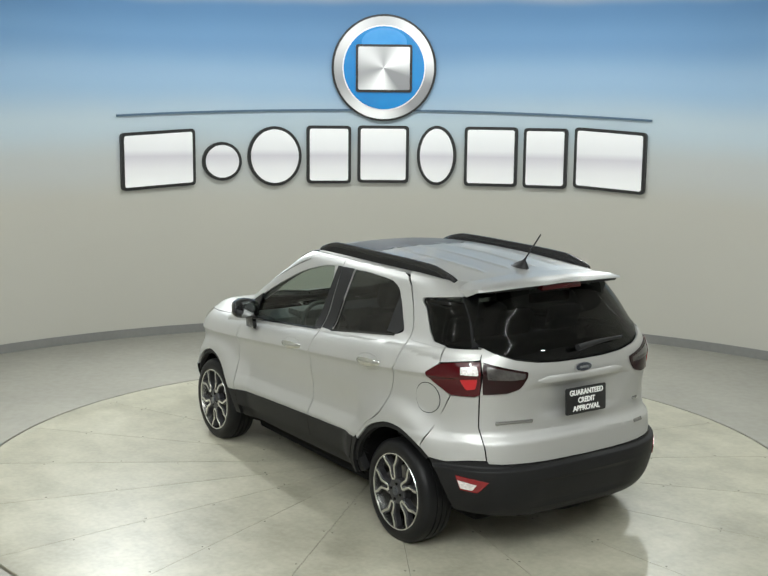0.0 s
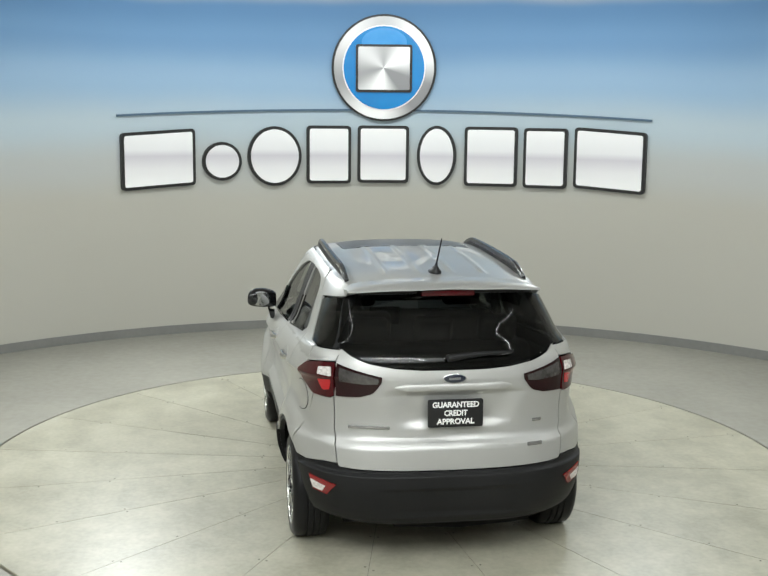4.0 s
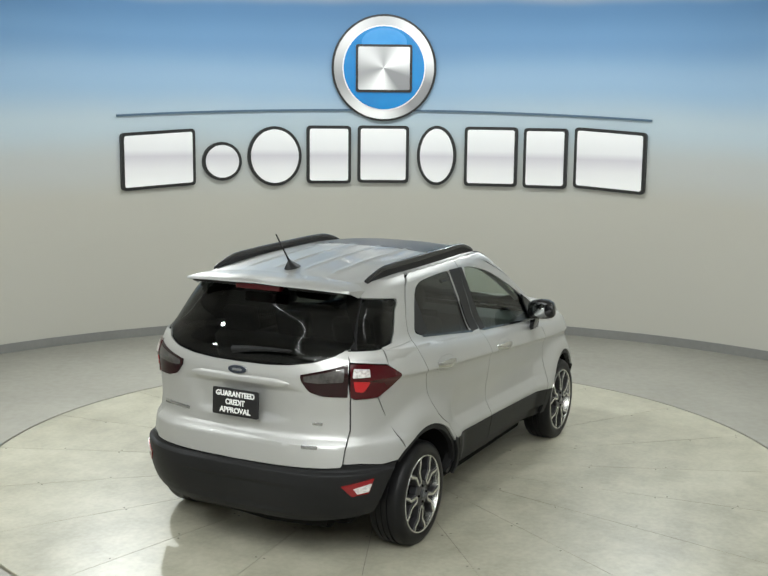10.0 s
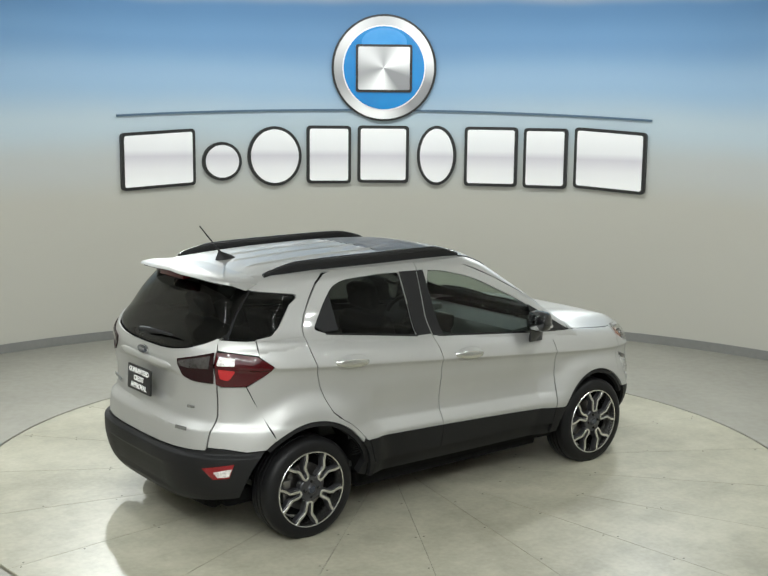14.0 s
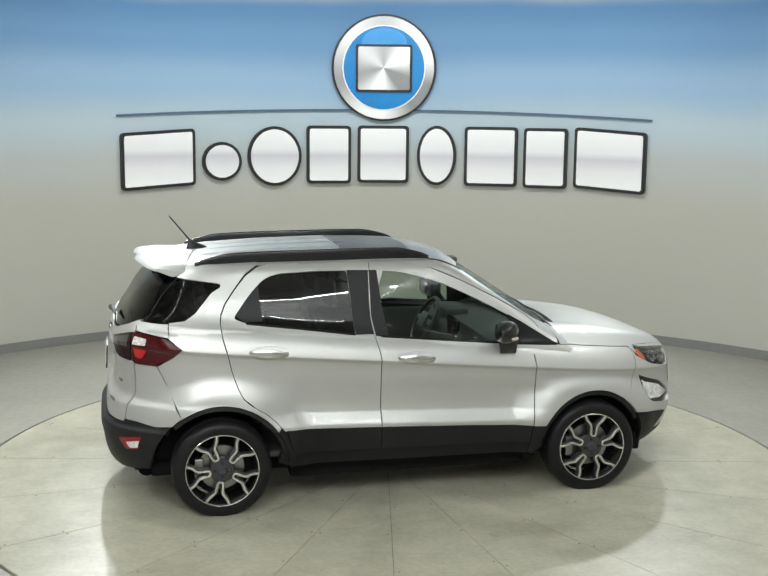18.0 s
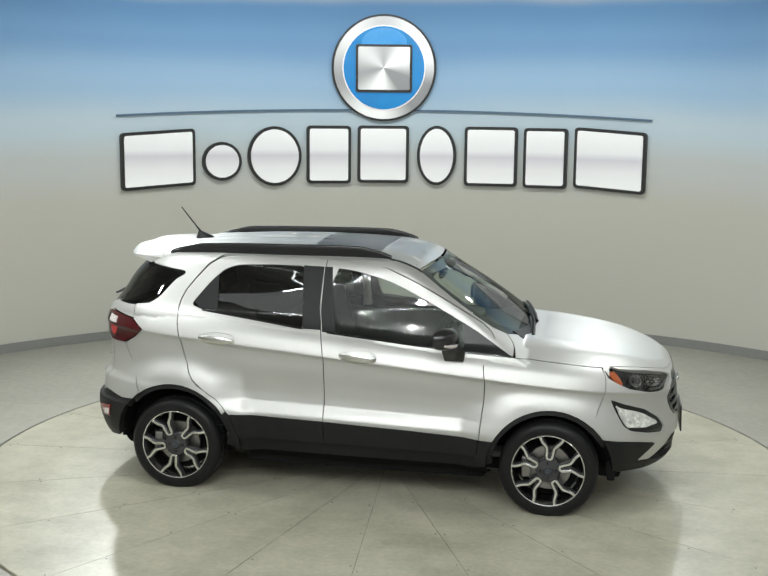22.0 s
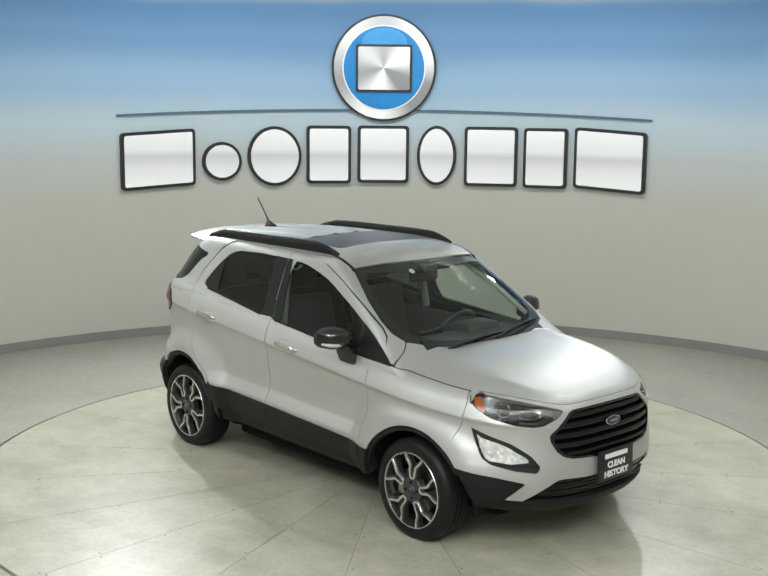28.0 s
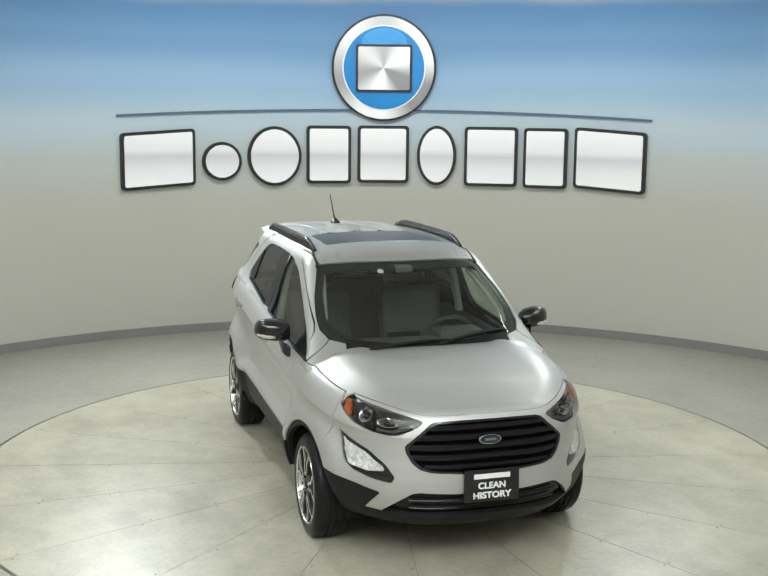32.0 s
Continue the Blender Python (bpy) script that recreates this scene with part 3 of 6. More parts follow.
def shell_grid(levels, nv, ns, cap, capn=16, flared=False):
    names = np.array([[np.nan if q is None else q for q in lv] for lv in levels], float)
    k = np.arange(len(levels))
    vv = np.linspace(0, len(levels) - 1, nv)
    table = np.stack([pchip(k, names[:, c], vv) if not np.isnan(names[0, c]) else np.full(nv, np.nan) for c in range(names.shape[1])], 1)
    ss = steps_for(ns)
    rows = []
    for lv in table:
        row = []
        for s in ss:
            x, y = superpoint(lv, s)
            z = tilt(lv[0], lv[1], lv[2], x)
            if flared and abs(x) < 1.95 and y > 0.4:
                y += flare(x, z) * min(1, (y - 0.4) / 0.35) - ledge(x, z)
            row.append(Vector((x, y, z)))
        rows.append(row)
    edge = rows[-1]
    for i in range(1, capn + 1):
        q = 1 - i / capn
        q = q ** 0.8 if i < capn else 0.0
        row = []
        for p in edge:
            x, y = p.x, p.y * q
            if cap is hood_z:
                f = min(1, (1 - q) / 0.22)
            else:
                f = min(1, (1 - q) / 0.12)
            f = f * f * (3 - 2 * f) if cap is not hood_z else 1 - (1 - f) ** 2.2
            # pull the ends in, so that the cap closes along the middle line
            row.append(Vector((x, y, p.z * (1 - f) + max(cap(x, y), 0) * f)))
        rows.append(row)
    return rows


def shell_mesh(rows):
    verts, faces = [], []
    n = len(rows[0])
    for side in (1, -1):
        base = len(verts)
        for row in rows:
            verts += [Vector((p.x, p.y * side, p.z)) for p in row]
        for i in range(len(rows) - 1):
            for j in range(n - 1):
                a, b, c, d = base + i * n + j, base + i * n + j + 1, base + (i + 1) * n + j + 1, base + (i + 1) * n + j
                faces += [(a, b, c), (a, c, d)] if side > 0 else [(a, c, b), (a, d, c)]
    return verts, faces


class Form:
    """A closed form to lay panels on: rays from outside meet it, with smooth normals."""

    def __init__(self, sets):
        self.v, self.f = [], []
        for rows in sets:
            v, f = shell_mesh(rows)
            self.f += [tuple(i + len(self.v) for i in t) for t in f]
            self.v += v
        P = np.array([tuple(p) for p in self.v])
        F = np.array(self.f)
        fn = np.cross(P[F[:, 1]] - P[F[:, 0]], P[F[:, 2]] - P[F[:, 0]])
        # weld normals of doubled points on the middle line
        key = np.round(P, 4)
        _, inv = np.unique(key, axis=0, return_inverse=True)
        inv = inv.ravel()
        acc = np.zeros((inv.max() + 1, 3))
        for c in range(3):
            np.add.at(acc, inv[F[:, c]], fn)
        N = acc[inv]
        self.n = N / np.maximum(np.linalg.norm(N, axis=1, keepdims=True), 1e-12)
        self.p = P
        keep = np.linalg.norm(fn, axis=1) > 1e-10
        self.f = [t for t, ok in zip(self.f, keep) if ok]
        self.tree = BVHTree.FromPolygons([tuple(p) for p in P], self.f)

    def hit(self, origin, way):
        if abs(origin.y) < 2e-4:
            origin = origin + Vector((0, 4e-4, 0))
        for k in range(4):
            loc, nor, i, _ = self.tree.ray_cast(origin + Vector((0, 3e-4 * k, 2e-4 * k)), way)
            if loc is not None:
                break
        if loc is None:
            loc, nor, i, _ = self.tree.find_nearest(origin + way * 1.0)
        a, b, c = self.f[i]
        A, B, C = (Vector(self.p[k]) for k in (a, b, c))
        v0, v1, v2 = B - A, C - A, loc - A
        d00, d01, d11, d20, d21 = v0.dot(v0), v0.dot(v1), v1.dot(v1), v2.dot(v0), v2.dot(v1)
        den = d00 * d11 - d01 * d01
        if abs(den) < 1e-14:
            n = nor
        else:
            v, w = (d11 * d20 - d01 * d21) / den, (d00 * d21 - d01 * d20) / den
            n = Vector(self.n[a]) * (1 - v - w) + Vector(self.n[b]) * v + Vector(self.n[c]) * w
        n = n.normalized() if n.length > 1e-6 else nor
        if n.dot(way) > 0:
            n = -n
        return loc, n


BODY_LOW = Form([shell_grid(LOWER, 90, 44, hood_z, capn=26, flared=True)])
BODY_UP = Form([shell_grid(UPPER, 60, 44, roof_z, capn=64)])


# ways of laying an outline on the form: (u, v) -> ray from outside
def from_side(side):
    return lambda u, v: (Vector((u, 3.0 * side, v)), Vector((0, -side, 0)))


def from_top(u, v):
    return Vector((u, v, 4.0)), Vector((0, 0, -1))


def round_end(x0):
    """Polar about an upright axis: u is the angle in degrees, v the height."""
    sign = 1 if x0 > 0 else -1

    def lay(u, v):
        a = radians(u)
        way = Vector((-math.cos(a) * sign, -math.sin(a), 0))
        return Vector((x0, 0, v)) - way * 3.0, way
    return lay


FRONT, REAR = round_end(0.9), round_end(-0.9)
SLOPE = math.sqrt(0.5)


def from_shoulder(side):
    """At forty-five degrees from above one flank: u is x, v grows up and inwards."""
    return lambda u, v: (Vector((u, side * SLOPE * (4.0 - v), SLOPE * (4.0 + v))), Vector((0, -side * SLOPE, -SLOPE)))


def shoulder_pt(p):
    return p.x, SLOPE * (p.z - abs(p.y))


def fpt(x, y, z):
    return math.degrees(math.atan2(y, x - 0.9)), z


def rpt(x, y, z):
    return math.degrees(math.atan2(y, -0.9 - x)), z


def mirrored(points):
    """An outline over both sides from its half with u >= 0."""
    return list(points) + [(-u, v) for u, v in reversed(points) if abs(u) > 1e-6]


def panel(name, form, lay, outline, material, parent, label="", holes=(), offset=0.0, step=(0.05, 0.05), lip=0.012, lift=None, shear=0.0):
    """A sheet with the given outline (and holes), cut fine, laid on the form at the offset, its edges turned in by lip."""
    loops = [list(outline)] + [list(h) for h in holes]
    flat = [Vector((u, v, 0)) for lp in loops for u, v in lp]
    tris = tessellate_polygon([[Vector((u, v, 0)) for u, v in lp] for lp in loops])
    bm = bmesh.new()
    vs = [bm.verts.new(p) for p in flat]
    for t in tris:
        try:
            bm.faces.new([vs[i] for i in t])
        except ValueError:
            pass
    us, vv = [p.x for p in flat], [p.y for p in flat]
    sheared = [v + shear * u for u, v in zip(us, vv)]
    for c, (lo, hi), st in ((0, (min(us), max(us)), step[0]), (1, (min(sheared), max(sheared)), step[1])):
        q = math.floor(lo / st) * st + st
        while q < hi - st * 0.05:
            co, no = [0, 0, 0], [0, 0, 0]
            co[c], no[c] = q, 1
            if c == 1:
                no[0] = shear
            bmesh.ops.bisect_plane(bm, geom=bm.verts[:] + bm.edges[:] + bm.faces[:], dist=1e-6, plane_co=co, plane_no=no)
            q += st
    bm.verts.ensure_lookup_table()
    bm.verts.index_update()
    edge_pairs = [(e.verts[0].index, e.verts[1].index, e.link_loops[0].vert.index) for e in bm.edges if e.is_boundary]
    P, N = [], []
    for v in bm.verts:
        o, w = lay(v.co.x, v.co.y)
        loc, n = form.hit(o, w)
        d = offset + (lift(v.co.x, v.co.y) if lift else 0.0)
        P.append(loc + n * d)
        N.append(n)
    faces = [[v.index for v in f.verts] for f in bm.faces]
    bm.free()
    # turn faces outwards
    good = []
    for f in faces:
        a, b, c = (P[i] for i in f[:3])
        fn = (b - a).cross(c - a)
        good.append(f if fn.dot(N[f[0]]) >= 0 else list(reversed(f)))
    if lift:
        acc = [Vector() for _ in P]
        for f in good:
            o = P[f[0]]
            fn = Vector()
            for i in range(1, len(f) - 1):
                fn += (P[f[i]] - o).cross(P[f[i + 1]] - o)
            for i in f:
                acc[i] += fn
        N = [a.normalized() if a.length > 1e-12 else n for a, n in zip(acc, N)]
    border = {}
    rim = []
    for a, b, _ in edge_pairs:
        for i in (a, b):
            if i not in border:
                border[i] = len(P)
                P.append(P[i] - N[i] * lip)
                N.append(N[i])
        rim.append((a, b))
    order = {}
    for f in good:
        for i in range(len(f)):
            order[(f[i], f[(i + 1) % len(f)])] = True
    allf = list(good)
    for a, b in rim:
        allf.append([b, a, border[a], border[b]] if (a, b) in order else [a, b, border[b], border[a]])
    me = bpy.data.meshes.new(name)
    me.from_pydata([tuple(p) for p in P], [], allf)
    me.polygons.foreach_set("use_smooth", [True] * len(me.polygons))
    custom = []
    for poly in me.polygons:
        fn = poly.normal.copy()
        for li in poly.loop_indices:
            custom.append(tuple(N[me.loops[li].vertex_index]) if poly.index < len(good) else tuple(fn))
    me.normals_split_custom_set(custom)
    me.materials.append(material)
    return part(name, me, material, parent, label)


def arc(cx, cz, r, a0, a1, n=12):
    return [(cx + r * math.cos(radians(a0 + (a1 - a0) * i / n)), cz + r * math.sin(radians(a0 + (a1 - a0) * i / n))) for i in range(n + 1)]


ARCH_R, ARCH_F = 0.432, 0.402


def inner_skin(name, form, offset, drop, parent, material):
    """The dark skin under the panels, left open where drop(p) holds."""
    P = [Vector(p) + Vector(n) * offset for p, n in zip(form.p, form.n)]
    faces = []
    for t in form.f:
        c = (P[t[0]] + P[t[1]] + P[t[2]]) / 3
        if not drop(c):
            faces.append(t)
    return part(name, mesh_from(name, P, faces, smooth=True), material, parent)


def inside(outline, u, v):
    hit, n = False, len(outline)
    for i in range(n):
        (x1, y1), (x2, y2) = outline[i], outline[(i + 1) % n]
        if (y1 > v) != (y2 > v) and u < (x2 - x1) * (v - y1) / (y2 - y1) + x1:
            hit = not hit
    return hit


# ---------------------------------------------------------------- the car: outlines (x, z on the flanks)
W_REAR = rounded([(-1.172, 1.262), (-1.06, 1.405), (-0.965, 1.498), (-0.87, 1.528), (-0.60, 1.538), (-0.415, 1.536), (-0.385, 1.140), (-0.70, 1.182), (-1.09, 1.232)], [0.03, 0.05, 0.05, 0.05, 0, 0.02, 0.02, 0.05, 0.03])
W_FRONT = rounded([(-0.285, 1.532), (-0.08, 1.525), (0.20, 1.455), (0.52, 1.305), (0.775, 1.165), (1.005, 1.022), (0.70, 1.040), (0.38, 1.068), (-0.215, 1.122)], [0.02, 0.1, 0.1, 0.1, 0.05, 0.004, 0.1, 0.1, 0.02])
QUARTER = rounded([(-1.245, 1.462), (-1.30, 1.425), (-1.405, 1.305), (-1.47, 1.262), (-1.56, 1.250), (-1.705, 1.250), (-1.59, 1.49), (-1.55, 1.518), (-1.50, 1.505)], [0.03, 0.02, 0.06, 0.05, 0.02, 0.01, 0.01, 0.01, 0.02])
DOOR_REAR = ([(-0.262, 1.590), (-0.60, 1.598), (-0.90, 1.590)] + [(-1.00, 1.568), (-1.075, 1.520), (-1.15, 1.435), (-1.213, 1.352), (-1.243, 1.285), (-1.250, 1.235), (-1.240, 1.15), (-1.212, 1.045), (-1.185, 0.93), (-1.152, 0.835), (-1.12, 0.775), (-1.075, 0.738)]
             + arc(-AXLE, HUBZ, 0.462, 62, 37, 6) + [(-0.862, 0.552), (-0.226, 0.532), (-0.228, 0.97), (-0.238, 1.03), (-0.262, 1.13), (-0.282, 1.25)])
DOOR_FRONT = [(-0.256, 1.590), (-0.05, 1.585), (0.16, 1.535), (0.36, 1.452), (0.60, 1.330), (0.80, 1.215), (0.862, 1.165), (0.885, 1.128), (0.880, 1.068), (0.80, 1.050), (0.824, 0.97), (0.838, 0.86), (0.834, 0.74), (0.820, 0.60), (0.812, 0.487),
              (0.38, 0.508), (-0.220, 0.528), (-0.222, 0.97), (-0.232, 1.03), (-0.256, 1.13), (-0.276, 1.25)]
CUT_X, CUT_Z = [0.806, 0.92, 1.03, 1.10, 1.20, 1.30, 1.42, 1.52, 1.58], [1.045, 1.032, 1.018, 1.010, 0.999, 0.989, 0.976, 0.966, 0.961]


def hood_cut(x0, x1, n, dz):
    """The line between hood and wing in side view."""
    return [(x0 + (x1 - x0) * i / n, float(np.interp(x0 + (x1 - x0) * i / n, CUT_X, CUT_Z)) + dz) for i in range(n + 1)]


WING_X, WING_Z = [1.562, 1.585, 1.598, 1.603, 1.598, 1.576], [0.715, 0.775, 0.825, 0.87, 0.91, 0.952]


def wing_cut(z0, z1, n, dx):
    """The line between wing and front bumper in side view."""
    zs = [z0 + (z1 - z0) * i / n for i in range(n + 1)]
    return [(float(pchip(WING_Z, WING_X, z)) + dx, z) for z in zs]


FENDER = (hood_cut(0.806, 1.572, 24, -0.002) + wing_cut(0.948, 0.716, 14, -0.002) + arc(AXLE, HUBZ, ARCH_F, 48, 153, 14)
          + [(0.818, 0.489), (0.826, 0.60), (0.840, 0.74), (0.844, 0.86), (0.830, 0.97)])
QUARTER_LOW = ([(-1.256, 1.235), (-1.245, 1.145), (-1.217, 1.042), (-1.190, 0.928), (-1.157, 0.832), (-1.124, 0.770), (-1.082, 0.732)] + arc(-AXLE, HUBZ, 0.458, 62, 36, 6) + arc(-AXLE, HUBZ, ARCH_R, 35, 127, 16)
               + [(-1.512, 0.668), (-1.547, 0.752), (-1.602, 0.882), (-1.645, 0.976), (-1.55, 1.036), (-1.494, 1.088), (-1.572, 1.152), (-1.572, 1.235), (-1.45, 1.235)])
QUARTER_UP = [(-0.96, 1.602), (-1.005, 1.580), (-1.082, 1.530), (-1.157, 1.442), (-1.220, 1.357), (-1.250, 1.290), (-1.257, 1.236), (-1.45, 1.236), (-1.57, 1.236), (-1.57, 1.247), (-1.47, 1.258), (-1.405, 1.300), (-1.30, 1.420), (-1.243, 1.452), (-1.238, 1.470), (-1.255, 1.478), (-1.50, 1.510), (-1.545, 1.530), (-1.50, 1.575), (-1.20, 1.606)]
SILL_DOOR_R = [(-0.852, 0.556), (-0.224, 0.536), (-0.224, 0.385), (-0.79, 0.392), (-0.812, 0.43)]
SILL_DOOR_F = [(-0.219, 0.536), (0.38, 0.512), (0.808, 0.490), (0.80, 0.372), (-0.219, 0.385)]


def arch_ring(hx, hz, r0, r1, a0, a1, n=22):
    return arc(hx, hz, r1, a0, a1, n) + arc(hx, hz, r0, a1, a0, n)


def build_wheel(hub, side, spin, parent):
    """Wheel: ribbed tyre, five forked machined spokes over dark pockets, disc and caliper behind. Its outer face looks along -y."""
    wheel = new("wheel")
    wheel.parent = parent
    wheel.matrix_basis = Matrix.Translation(hub) @ pose(0, 0, 0, 0, 0, 0 if side < 0 else 180)
    tyre = lathe([(0.224, 0.0), (0.232, -0.006), (0.252, -0.012), (0.276, -0.010), (0.292, 0.002), (0.301, 0.016), (0.3045, 0.03), (0.3045, 0.068), (0.299, 0.070), (0.299, 0.076), (0.306, 0.078), (0.306, 0.104), (0.300, 0.106), (0.300, 0.112), (0.306, 0.114), (0.306, 0.14),
                  (0.3, 0.142), (0.3, 0.148), (0.3045, 0.15), (0.302, 0.18), (0.29, 0.198), (0.262, 0.21), (0.225, 0.205)], 72)
    for v in tyre.verts:
        k = math.hypot(v.co.x, v.co.z)
        grow = (0.236 + (k - 0.236) * 1.2) / k if k > 0.236 else 1.0
        v.co.x, v.co.z = v.co.x * grow, max(v.co.z * grow, 0.0005 - HUBZ)
    part("tyre", tyre, RUBBER, wheel, "black rubber tyre with tread grooves", smooth=35)
    rim = lathe([(0.236, 0.0), (0.239, -0.006), (0.235, -0.011), (0.229, -0.009), (0.226, 0.0), (0.219, 0.03), (0.208, 0.07), (0.205, 0.16), (0.222, 0.2)], 72)
    part("rim", rim, ALLOY, wheel, "machined alloy rim", smooth=35)
    def slab(bm, pts, y0, y1, bevel):
        vs = [bm.verts.new((x, y0, z)) for x, z in pts]
        f = bm.faces.new(vs)
        r = bmesh.ops.extrude_face_region(bm, geom=[f])
        nv = [g for g in r["geom"] if isinstance(g, bmesh.types.BMVert)]
        for v in nv:
            v.co.y = y1
        es = [e for e in bm.edges if e.verts[0] in nv and e.verts[1] in nv]
        bmesh.ops.bevel(bm, geom=es, offset=bevel, segments=1, affect="EDGES")

    def ribbon(line, w0, w1):
        """Outline of a bar of the given width round a centre line."""
        left, right = [], []
        for i, p in enumerate(line):
            q0, q1 = Vector(line[max(i - 1, 0)]), Vector(line[min(i + 1, len(line) - 1)])
            d = (q1 - q0).normalized()
            w = w0 + (w1 - w0) * i / (len(line) - 1)
            n = Vector((-d.y, d.x)) * w / 2
            left.append(tuple(Vector(p) + n))
            right.append(tuple(Vector(p) - n))
        return left + right[::-1]

    legs = bmesh.new()
    web = bmesh.new()
    for sg in (1, -1):
        line = [(0.0775, -0.001 * sg), (0.0785, 0.009 * sg), (0.086, 0.0165 * sg), (0.100, 0.0185 * sg), (0.146, 0.0225 * sg), (0.156, 0.027 * sg), (0.185, 0.055 * sg), (0.197, 0.0635 * sg), (0.219, 0.074 * sg)]
        slab(legs, ribbon(line, 0.0150, 0.0165), 0.004, -0.0085, 0.0012)
        slab(web, ribbon(line, 0.026, 0.029), 0.04, -0.001, 0.003)
    slab(web, [(0.04, 0.022), (0.11, 0.016), (0.11, -0.016), (0.04, -0.022)], 0.04, -0.001, 0.003)
    spoke = part("spoke", web, DARKALLOY, wheel, "dark painted forked spoke", smooth=30, m=pose(0, 0, 0, 0, -spin))
    face = part("spoke_face", legs, ALLOY, wheel, "bright machined spoke face", smooth=30, m=pose(0, 0, 0, 0, -spin))
    for k in range(1, 5):
        for src in (spoke, face):
            ob = new(src.name.split(".")[0], src.data)
            ob.parent, ob.matrix_basis = wheel, pose(0, 0, 0, 0, -spin - 72 * k)
            ob["label"] = src["label"]
    hubcap = lathe([(0.0, -0.012), (0.026, -0.012), (0.030, -0.008), (0.034, -0.004), (0.074, 0.0), (0.080, 0.008), (0.080, 0.05)], 40)
    part("hub", hubcap, DARKALLOY, wheel, smooth=35)
    cap = lathe([(0.0, -0.0145), (0.02, -0.014), (0.023, -0.011)], 24)
    part("centre_cap", cap, BLUEOVAL, wheel, "dark blue centre cap", smooth=35)
    for k in range(4):
        a = radians(spin + 10 + 90 * k)
        bm = bmesh.new()
        bmesh.ops.create_cone(bm, cap_ends=True, radius1=0.0095, radius2=0.008, depth=0.016, segments=6, matrix=Matrix.Translation((0.050 * math.cos(a), -0.008, 0.050 * math.sin(a))) @ pose(0, 0, 0, 90))
        part("lug_nut", bm, GLOSSBLACK, wheel)
    disc = lathe([(0.05, 0.075), (0.145, 0.075), (0.147, 0.078), (0.147, 0.098), (0.05, 0.1)], 48)
    part("brake_disc", disc, STEEL, wheel, "grey steel brake disc", smooth=35)
    bm = bmesh.new()
    box(bm, -0.172, -0.112, 0.045, 0.12, -0.07, 0.07, 0.012)
    part("brake_caliper", bm, STEEL, wheel)
    bm = lathe([(0.0, 0.14), (0.2, 0.14)], 32)
    part("backing_plate", bm, INNER, wheel)
    return wheel


def text_mesh(words, size, depth=0.0015):
    cu = bpy.data.curves.new("words", "FONT")
    cu.body, cu.size, cu.align_x, cu.align_y, cu.extrude, cu.offset = words, size, "CENTER", "CENTER", depth, size * 0.032
    ob = new("words", cu)
    dg = bpy.context.evaluated_depsgraph_get()
    me = bpy.data.meshes.new_from_object(ob.evaluated_get(dg))
    bpy.data.objects.remove(ob)
    bpy.data.curves.remove(cu)
    return me


def tube(points, radius, seg=10):
    """A round bar along points (radius one number or one a point)."""
    bm = bmesh.new()
    rings = []
    pts = [Vector(p) for p in points]
    for i, p in enumerate(pts):
        d = (pts[min(i + 1, len(pts) - 1)] - pts[max(i - 1, 0)]).normalized()
        q = d.to_track_quat("Z", "Y")
        r = radius[i] if isinstance(radius, (list, tuple)) else radius
        rings.append([bm.verts.new(p + q @ Vector((r * math.cos(2 * math.pi * k / seg), r * math.sin(2 * math.pi * k / seg), 0))) for k in range(seg)])
    for a, b in zip(rings, rings[1:]):
        for k in range(seg):
            bm.faces.new((a[k], a[(k + 1) % seg], b[(k + 1) % seg], b[k]))
    bm.faces.new(rings[0][::-1])
    bm.faces.new(rings[-1])
    return bm


def loft(sections):
    """Closed sections (lists of points of equal length) joined and capped."""
    bm = bmesh.new()
    rows = [[bm.verts.new(p) for p in s] for s in sections]
    n = len(rows[0])
    for a, b in zip(rows, rows[1:]):
        for k in range(n):
            bm.faces.new((a[k], a[(k + 1) % n], b[(k + 1) % n], b[k]))
    bm.faces.new(rows[0][::-1])
    bm.faces.new(rows[-1])
    return bm


# ---------------------------------------------------------------- the car: outlines on nose and tail
BODY = Form([shell_grid(LOWER, 90, 44, hood_z, capn=26, flared=True), shell_grid(UPPER, 60, 44, roof_z, capn=64)])


def on_flank(x, z):
    return BODY.hit(Vector((x, 3.0, z)), Vector((0, -1, 0)))[0]


def fs(x, z):
    """Polar place on the nose of a point given by its side view."""
    return fpt(*on_flank(x, z))


def ff(y, z):
    """Polar place on the nose of a point given by its front view."""
    return fpt(*BODY.hit(Vector((4, y, z)), Vector((-1, 0, 0)))[0])


def rs(x, z):
    return rpt(*on_flank(x, z))


def rr(y, z):
    return rpt(*BODY.hit(Vector((-4, y, z)), Vector((1, 0, 0)))[0])


HEAD = [fs(1.590, 0.945), fs(1.630, 0.962), ff(0.66, 0.950), ff(0.56, 0.928), ff(0.46, 0.902), ff(0.385, 0.880), ff(0.372, 0.866), ff(0.42, 0.832), ff(0.50, 0.798), ff(0.555, 0.790), ff(0.63, 0.800), fs(1.755, 0.832), fs(1.68, 0.868), fs(1.615, 0.905)]
GRILLE = mirrored([(0.0, 0.876), ff(0.16, 0.876), ff(0.305, 0.872), ff(0.335, 0.862), ff(0.40, 0.805), ff(0.462, 0.752), ff(0.474, 0.735), ff(0.468, 0.70), ff(0.44, 0.648), ff(0.40, 0.612), ff(0.34, 0.594), ff(0.15, 0.580), (0.0, 0.578)])
